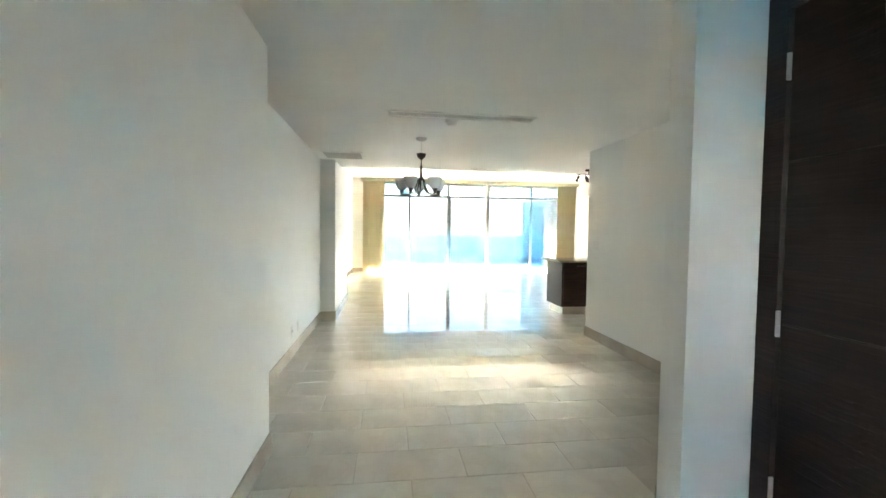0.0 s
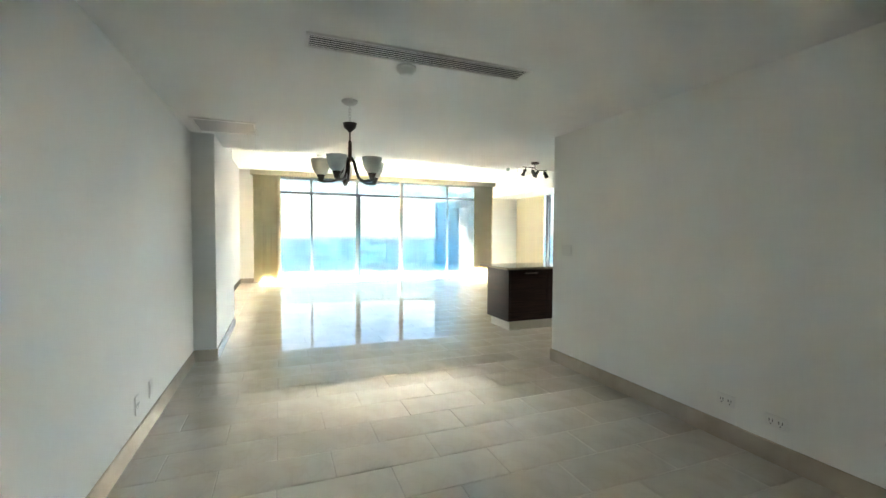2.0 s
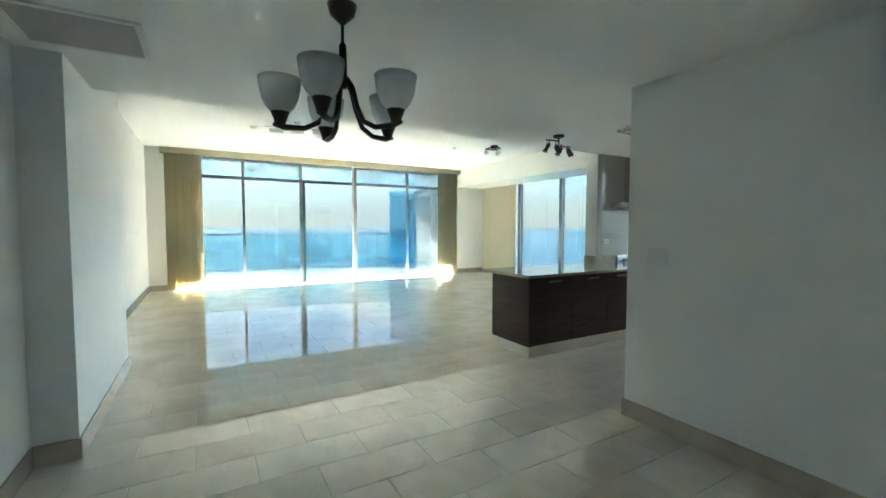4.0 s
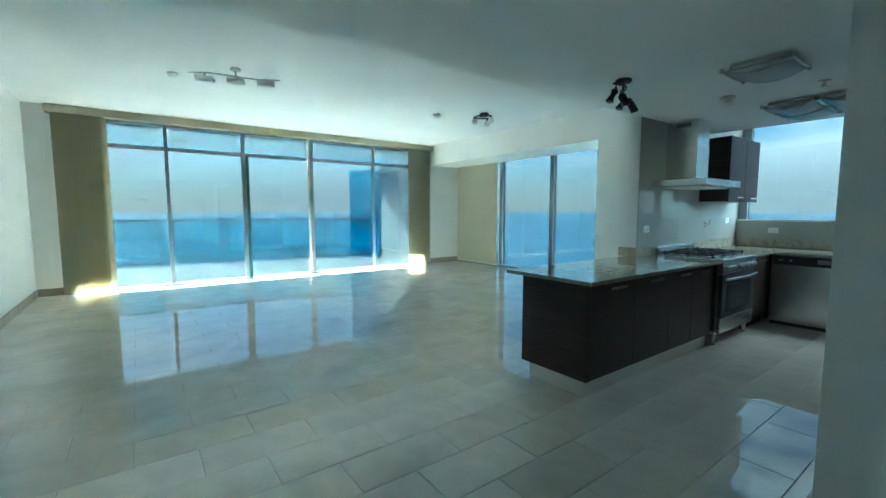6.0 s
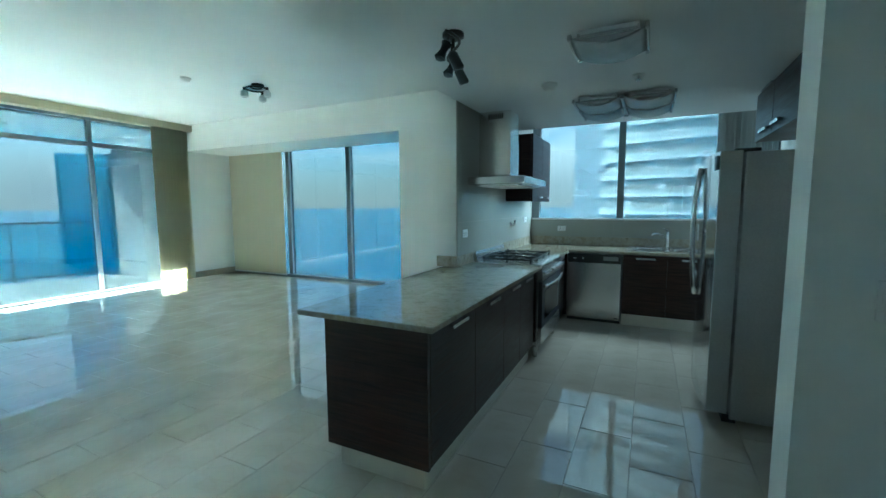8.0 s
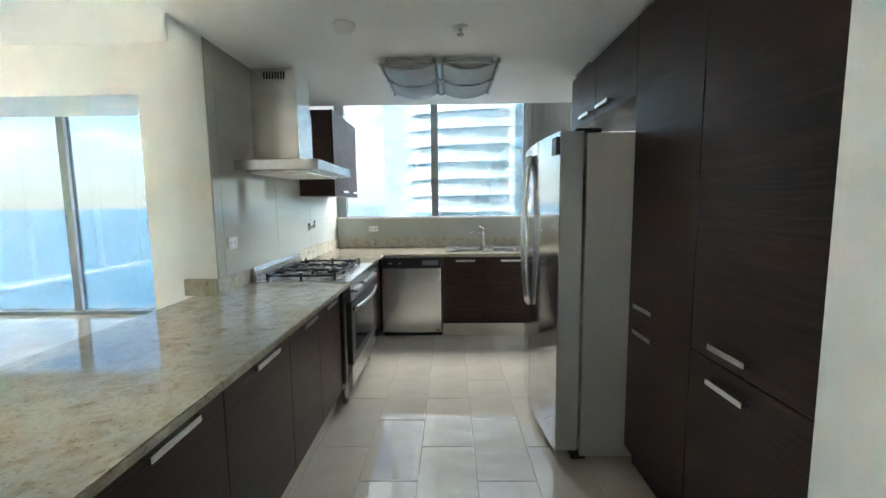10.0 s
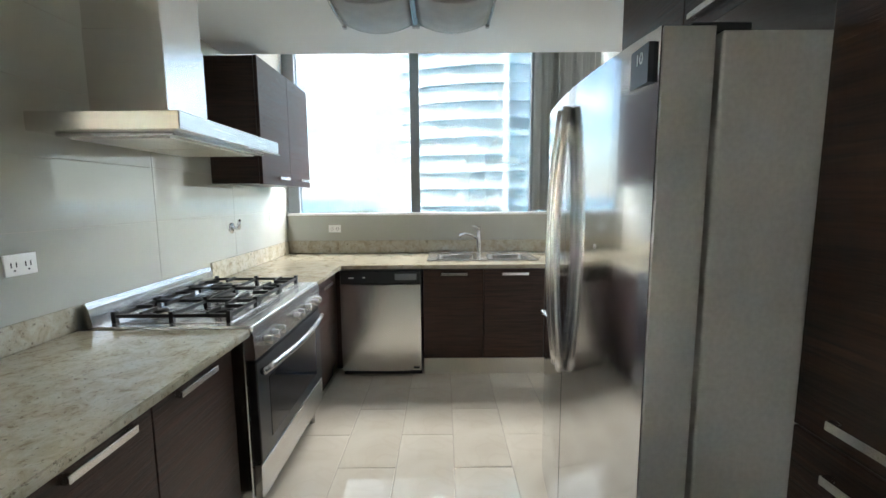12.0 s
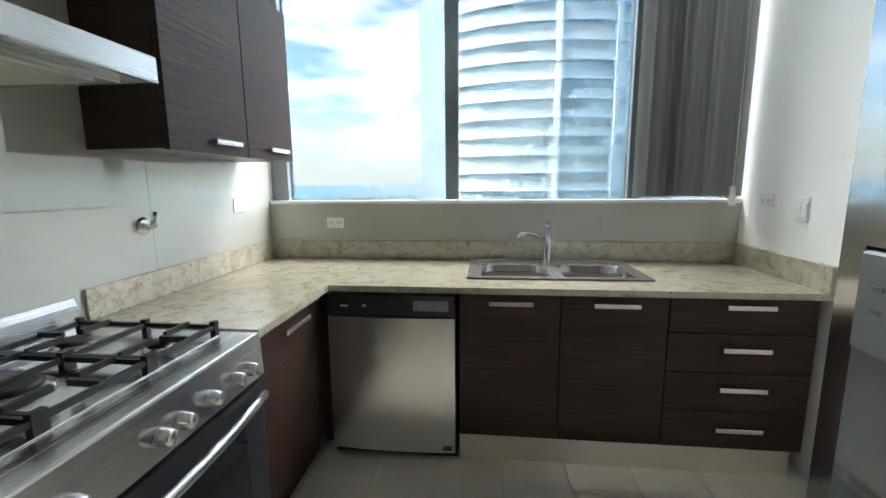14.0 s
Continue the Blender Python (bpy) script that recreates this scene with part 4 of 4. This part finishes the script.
def sprinkler(x, y, z):
    s = thing("sprinkler_head", (x, y, z), "chrome fire sprinkler head with white plate", "sprinkler")
    tube("plate", [(x, y, z), (x, y, z - 0.006), (x, y, z - 0.01)], [0.045, 0.045, 0.02], M_PLASTIC, s, 16)
    tube("head", [(x, y, z - 0.01), (x, y, z - 0.035), (x, y, z - 0.037), (x, y, z - 0.04)], [0.01, 0.008, 0.022, 0.022], M_CHROME, s, 10)


def square_lamp(x, y, half=0.19, group="kitchen ceiling lamps"):
    s = thing("ceiling_lamp", (x, y, LOW), "square frosted glass ceiling lamp with satin metal edges", "ceiling lamp", group)
    box("base", (x - half * 0.8, y - half * 0.8, LOW - 0.022, x + half * 0.8, y + half * 0.8, LOW), M_PLASTIC, s)
    tube("bulb", [(x, y - 0.09, LOW - 0.044), (x, y - 0.08, LOW - 0.044), (x, y + 0.08, LOW - 0.044), (x, y + 0.09, LOW - 0.044)], [0.008, 0.014, 0.014, 0.008], M_PLASTIC, s, 10)
    boxes("bulb_holder", [(x - 0.02, y - 0.105, LOW - 0.068, x + 0.02, y - 0.085, LOW - 0.02)], M_PLASTIC, s)
    bm = bmesh.new()
    k = 12
    steps = [i / k * 2 - 1 for i in range(k + 1)]
    grid = [[bm.verts.new((x + half * u, y + half * v, LOW - 0.040 - 0.050 * (1 - v * v) - 0.012 * (1 - u * u))) for u in steps] for v in steps]
    for j in range(k):
        for i in range(k):
            bm.faces.new((grid[j][i], grid[j][i + 1], grid[j + 1][i + 1], grid[j + 1][i]))
    bmesh.ops.solidify(bm, geom=bm.faces[:], thickness=0.006)
    finish("shade", bm, M_FROST, s, True)
    for side in (-1, 1):
        bar = [(x + half * u, y + side * (half + 0.004), LOW - 0.042 - 0.012 * (1 - u * u)) for u in steps]
        tube("edge_bar", bar, 0.007, M_SILVER, s, 8)
        boxes("arm", [(x + side * half * 0.8 - 0.004, y - half, LOW - 0.046, x + side * half * 0.8 + 0.004, y + half, LOW - 0.036)], M_SILVER, s)
        for end in (-1, 1):
            px, py = x + side * half, y + end * half
            box("clip", (px - 0.014, py - 0.010, LOW - 0.060, px + 0.014, py + 0.010, LOW - 0.028), M_SILVER, s, 0.003)
            box("post", (px * 0.2 + (x + side * half * 0.78) * 0.8 - 0.006, y + end * half * 0.78 - 0.006, LOW - 0.038, px * 0.2 + (x + side * half * 0.78) * 0.8 + 0.006, y + end * half * 0.78 + 0.006, LOW - 0.018), M_SILVER, s, 0)


def spot_track(x, y, z, ang, name, label, n, mat, shade_mat, length=0.6, group="living room lamps"):
    s = thing(name, (x, y, z), label, "ceiling lamp", group)
    ca, sa = math.cos(radians(ang)), math.sin(radians(ang))
    tube("canopy", [(x, y, z), (x, y, z - 0.02), (x, y, z - 0.03)], [0.06, 0.06, 0.04], mat, s, 18)
    tube("stem", [(x, y, z - 0.03), (x, y, z - 0.09)], 0.01, mat, s, 8)
    pts = [(x + ca * length * q - sa * 0.05 * math.sin(math.pi * 2 * q), y + sa * length * q + ca * 0.05 * math.sin(math.pi * 2 * q), z - 0.09) for q in [i / 12 - 0.5 for i in range(13)]]
    tube("bar", pts, 0.008, mat, s, 8)
    for k in range(n):
        q = (k + 0.5) / n - 0.5
        px, py = x + ca * length * q, y + sa * length * q
        tilt = 0.03 * (1 if k % 2 else -1)
        if shade_mat is M_FROST:
            tube("joint", [(px, py, z - 0.09), (px, py, z - 0.12)], 0.012, mat, s, 8)
            bm = bmesh.new()
            ring = [(math.cos(radians(a)) * 0.06, -math.sin(radians(a)) * 0.055) for a in range(0, 181, 20)]
            ends = [[bm.verts.new((px + ca * q2 - sa * u, py + sa * q2 + ca * u, z - 0.125 + v)) for u, v in ring] for q2 in (-0.10, 0.10)]
            for i in range(len(ring) - 1):
                bm.faces.new((ends[0][i], ends[0][i + 1], ends[1][i + 1], ends[1][i]))
            bmesh.ops.solidify(bm, geom=bm.faces[:], thickness=0.005)
            finish("shade", bm, shade_mat, s, True)
            continue
        tube("joint", [(px, py, z - 0.09), (px, py, z - 0.125)], 0.006, mat, s, 6)
        tube("shade", [(px, py, z - 0.115), (px + tilt * 0.4, py, z - 0.13), (px + tilt, py - tilt, z - 0.20), (px + tilt * 1.05, py - tilt, z - 0.205)], [0.014, 0.028, 0.031, 0.023], shade_mat, s, 14)
    return s


def spiral_lamp(x, y, z):
    s = thing("spiral_ceiling_lamp", (x, y, z), "dark spiral ceiling lamp with three glass shades", "ceiling lamp")
    tube("canopy", [(x, y, z), (x, y, z - 0.025), (x, y, z - 0.03)], [0.08, 0.08, 0.05], M_BRONZE, s, 18)
    tube("spiral", [(x + (0.06 + 0.11 * i / 30) * math.cos(i * 0.33), y + (0.06 + 0.11 * i / 30) * math.sin(i * 0.33), z - 0.04 - 0.03 * i / 30) for i in range(31)], 0.012, M_BRONZE, s, 8)
    for k in range(3):
        a = radians(30 + 120 * k)
        px, py = x + 0.17 * math.cos(a), y + 0.17 * math.sin(a)
        tube("socket", [(px, py, z - 0.06), (px, py, z - 0.11)], 0.02, M_BRONZE, s, 10)
        tube("shade", [(px, py, z - 0.10), (px, py, z - 0.12), (px, py, z - 0.17), (px, py, z - 0.19)], [0.03, 0.045, 0.05, 0.03], M_FROST, s, 14)


def wall_plate(at, normal, w, h, kind, label, category):
    """Cover plate at a wall point; kind is 'switch' or 'socket'."""
    x, y, z = at
    t = thing("light_switch" if kind == "switch" else "wall_socket", at, label, category)

    def b(name, u0, u1, z0, z1, d0, d1, mat, bev=0.001):
        if normal[0]:
            s = normal[0]
            return box(name, (min(x + s * d0, x + s * d1), y + u0, z + z0, max(x + s * d0, x + s * d1), y + u1, z + z1), mat, t, bev)
        s = normal[1]
        return box(name, (x + u0, min(y + s * d0, y + s * d1), z + z0, x + u1, max(y + s * d0, y + s * d1), z + z1), mat, t, bev)

    b("plate", -w / 2, w / 2, -h / 2, h / 2, 0, 0.007, M_PLASTIC, 0.002)
    if kind == "switch":
        n = max(1, round(w / 0.045))
        for k in range(n):
            c = -w / 2 + w * (k + 0.5) / n
            b("rocker", c - 0.015, c + 0.015, -h * 0.28, h * 0.28, 0.007, 0.011, M_PLASTIC)
    else:
        for k in (-1, 1):
            c = k * w * 0.22
            # Dark marks in place of shaded pin holes.
            b("slot", c - 0.012, c - 0.008, -0.008, 0.010, 0.0072, 0.0078, M_SLOT, 0)
            b("slot", c + 0.006, c + 0.010, -0.008, 0.010, 0.0072, 0.0078, M_SLOT, 0)
            b("slot", c - 0.003, c + 0.003, -0.022, -0.016, 0.0072, 0.0078, M_SLOT, 0)


def gas_valve():
    v = thing("gas_valve", (6.60, 6.855, 1.22), "chrome gas shut-off valve on the tiled wall", "valve")
    tube("rosette", [(6.60, 6.855, 1.22), (6.60, 6.845, 1.22), (6.60, 6.84, 1.22)], [0.04, 0.038, 0.02], M_CHROME, v, 16)
    tube("spindle", [(6.60, 6.84, 1.22), (6.60, 6.80, 1.22)], 0.012, M_CHROME, v, 10)
    tube("lever", [(6.60, 6.80, 1.215), (6.605, 6.795, 1.28)], [0.014, 0.010], M_CHROME, v, 8)


def entrance_door():
    d = structure(thing("door_1", (2.05, 0.8, 0), "dark wood entrance door with two grooves", "door"), "dark wood entrance door with two grooves", "door")
    boxes("frame", [(1.965, 0.22, 0, 2.2, 0.30, 2.36), (1.965, 1.26, 0, 2.2, 1.355, 2.36), (1.965, 0.30, 2.28, 2.2, 1.26, 2.36)], M_DOOR, d, 0.002)
    for a, b in ((0.01, 0.965), (0.971, 1.645), (1.651, 2.275)):
        box("leaf", (1.985, 0.305, a, 2.025, 1.255, b), M_DOOR, d, 0.003)
    box("core", (1.991, 0.301, 0.005, 2.02, 1.2595, 2.279), M_DOOR, d, 0)
    for z in (2.04, 0.97, 0.25):
        tube("hinge", [(1.972, 1.256, z - 0.055), (1.972, 1.256, z + 0.055)], 0.009, M_SILVER, d, 8)
    box("handle", (1.935, 0.36, 0.98, 1.985, 0.50, 1.0), M_SILVER, d, 0.004)


peninsula()
base_units()
sink()
dishwasher()
stove()
hood()
upper_cabinet()
tall_units()
fridge()
chandelier()
slot_vent()
entrance_door()
gas_valve()
smoke_detector(0.93, 3.68, LOW)
smoke_detector(4.82, 6.01, LOW)
smoke_detector(1.01, 10.75, HIGH)
smoke_detector(4.96, 10.65, HIGH)
sprinkler(4.88, 5.38, LOW)
square_lamp(4.05, 5.51)
for dx in (5.49, 5.90):
    for dy in (5.31, 5.71):
        square_lamp(dx, dy)
spot_track(3.62, 6.28, LOW, 17, "spot_track", "black four-spot ceiling track lamp", 4, M_BRONZE, M_BLACK, 0.54, "")
spot_track(1.61, 10.12, HIGH, -18, "spot_track", "satin nickel ceiling track with frosted shades", 3, M_SILVER, M_FROST, 1.0, "")
spiral_lamp(5.58, 10.08, HIGH)
wall_plate((2.93, 4.65, 1.20), (-1, 0), 0.15, 0.11, "switch", "white three-gang light switch plate", "switch")
wall_plate((2.93, 2.98, 0.27), (-1, 0), 0.12, 0.075, "socket", "white double wall socket", "socket")
wall_plate((2.93, 2.68, 0.25), (-1, 0), 0.12, 0.075, "socket", "white data outlet plate", "socket")
wall_plate((-0.667, 4.25, 0.27), (1, 0), 0.075, 0.12, "socket", "white plastic single wall socket", "socket")
wall_plate((-0.667, 4.55, 0.27), (1, 0), 0.075, 0.12, "switch", "white blank wall plate", "socket")
wall_plate((7.651, 6.40, 1.135), (-1, 0), 0.115, 0.07, "socket", "white double socket on the tiled splashback", "socket")
wall_plate((7.42, 3.9, 1.28), (0, 1), 0.115, 0.075, "socket", "white double wall socket", "socket")
wall_plate((7.15, 3.9, 1.25), (0, 1), 0.075, 0.12, "switch", "white single light switch", "switch")
wall_plate((5.12, 6.849, 1.20), (0, -1), 0.115, 0.075, "socket", "white double socket on the tiled wall", "socket")
wall_plate((7.3, 6.849, 1.27), (0, -1), 0.115, 0.075, "socket", "white double socket on the tiled wall", "socket")


# ---- tiles ----
def piece_mesh(name, w, d, h, mat, axis="z"):
    bm = bmesh.new()
    e = 0.0025
    lo = [bm.verts.new(p) for p in ((0, 0, -h), (w, 0, -h), (w, d, -h), (0, d, -h))]
    md = [bm.verts.new(p) for p in ((0, 0, -e), (w, 0, -e), (w, d, -e), (0, d, -e))]
    hi = [bm.verts.new(p) for p in ((e, e, 0), (w - e, e, 0), (w - e, d - e, 0), (e, d - e, 0))]
    bm.faces.new(hi)
    for a, b in ((lo, md), (md, hi)):
        for i in range(4):
            bm.faces.new((a[i], a[(i + 1) % 4], b[(i + 1) % 4], b[i]))
    bmesh.ops.recalc_face_normals(bm, faces=bm.faces)
    me = bpy.data.meshes.new(name)
    bm.to_mesh(me)
    bm.free()
    me.materials.append(mat)
    return me


def wall_tiles():
    """Large glazed tiles on the kitchen walls."""
    holder = structure(boxes("wall_tiles_north", [(4.943, 6.853, 0.86, 7.655, 6.859, LOW), (6.67, 6.853, LOW, 7.655, 6.859, 2.9)], M_JOINT), "polished grey tiled splashback wall", "tiles")
    z_rows = [0.90, 1.31, 1.58, 1.85, 2.12, 2.397]
    for za, zb in zip(z_rows, z_rows[1:]):
        for xa, xb in ((4.943, 5.03), (5.03, 5.84), (5.84, 6.65), (6.65, 7.655)):
            box("tile", (xa + 0.001, 6.8495, za + 0.001, xb - 0.001, 6.8525, zb - 0.001), M_TILE, holder, 0.0008)
    holder = structure(boxes("wall_tiles_east", [(7.654, 3.9, 0.86, 7.66, 6.85, 1.26)], M_JOINT), "polished grey tiled splashback below the window", "tiles")
    for ya, yb in ((3.9, 4.7), (4.7, 5.7), (5.7, 6.85)):
        box("tile", (7.6505, ya + 0.001, 0.90, 7.6535, yb - 0.001, 1.258), M_TILE, holder, 0.0008)


def floor_tiles():
    W, D, G = 0.62, 0.31, 0.0022
    x_off, y_off = 2.33, 5.32
    floor = structure(box("floor", (-1.05, -2.15, -0.2, 8.1, 13.95, -0.004), M_JOINT, None, 0), "polished cream marble tile floor in running bond", "floor")
    me = piece_mesh("tile", W - G, D - G, 0.003, M_FLOOR)
    rows = []
    for j in range(-25, 29):
        y = y_off + D * j
        if y + D < -2.0 or y > 13.9:
            continue
        off = x_off + (W / 2 if j % 2 else 0)
        for i in range(-8, 11):
            x = off + W * i
            if x + W < -0.9 or x > 8.0:
                continue
            if y < 4.9 and x > 3.1 and (y < 3.6 or x > 8):
                continue
            rows.append((x, y))
    near = [p for p in rows if 1.4 < p[1] < 7.2 and -0.7 < p[0] < 7.0]
    near = sorted(near, key=lambda p: abs(p[1] - 5.0) * 1.6 + abs(p[0] - 2.5) * 0.5)[:300]
    chosen = set(near)
    rng = random.Random(11)
    for x, y in near:
        ob = new("tile", me)
        ob.parent = floor
        ob.matrix_basis = Matrix.Translation((x, y, rng.uniform(-0.0004, 0.0))) @ Matrix.Rotation(rng.uniform(-0.0005, 0.0005), 4, "X") @ Matrix.Rotation(rng.uniform(-0.0004, 0.0004), 4, "Y")
    bm = bmesh.new()
    for x, y in rows:
        if (x, y) in chosen:
            continue
        e, w, d = 0.0025, W - G, D - G
        tz = [rng.uniform(-0.0003, 0.0) for _ in range(4)]
        hi = [bm.verts.new((x + a, y + b, tz[k])) for k, (a, b) in enumerate(((e, e), (w - e, e), (w - e, d - e), (e, d - e)))]
        md = [bm.verts.new((x + a, y + b, -0.003)) for a, b in ((0, 0), (w, 0), (w, d), (0, d))]
        bm.faces.new(hi)
        for i in range(4):
            bm.faces.new((md[i], md[(i + 1) % 4], hi[(i + 1) % 4], hi[i]))
    ob = finish("tiles", bm, M_FLOOR, floor)
    tagged(ob, kind="stuff")


wall_tiles()
floor_tiles()
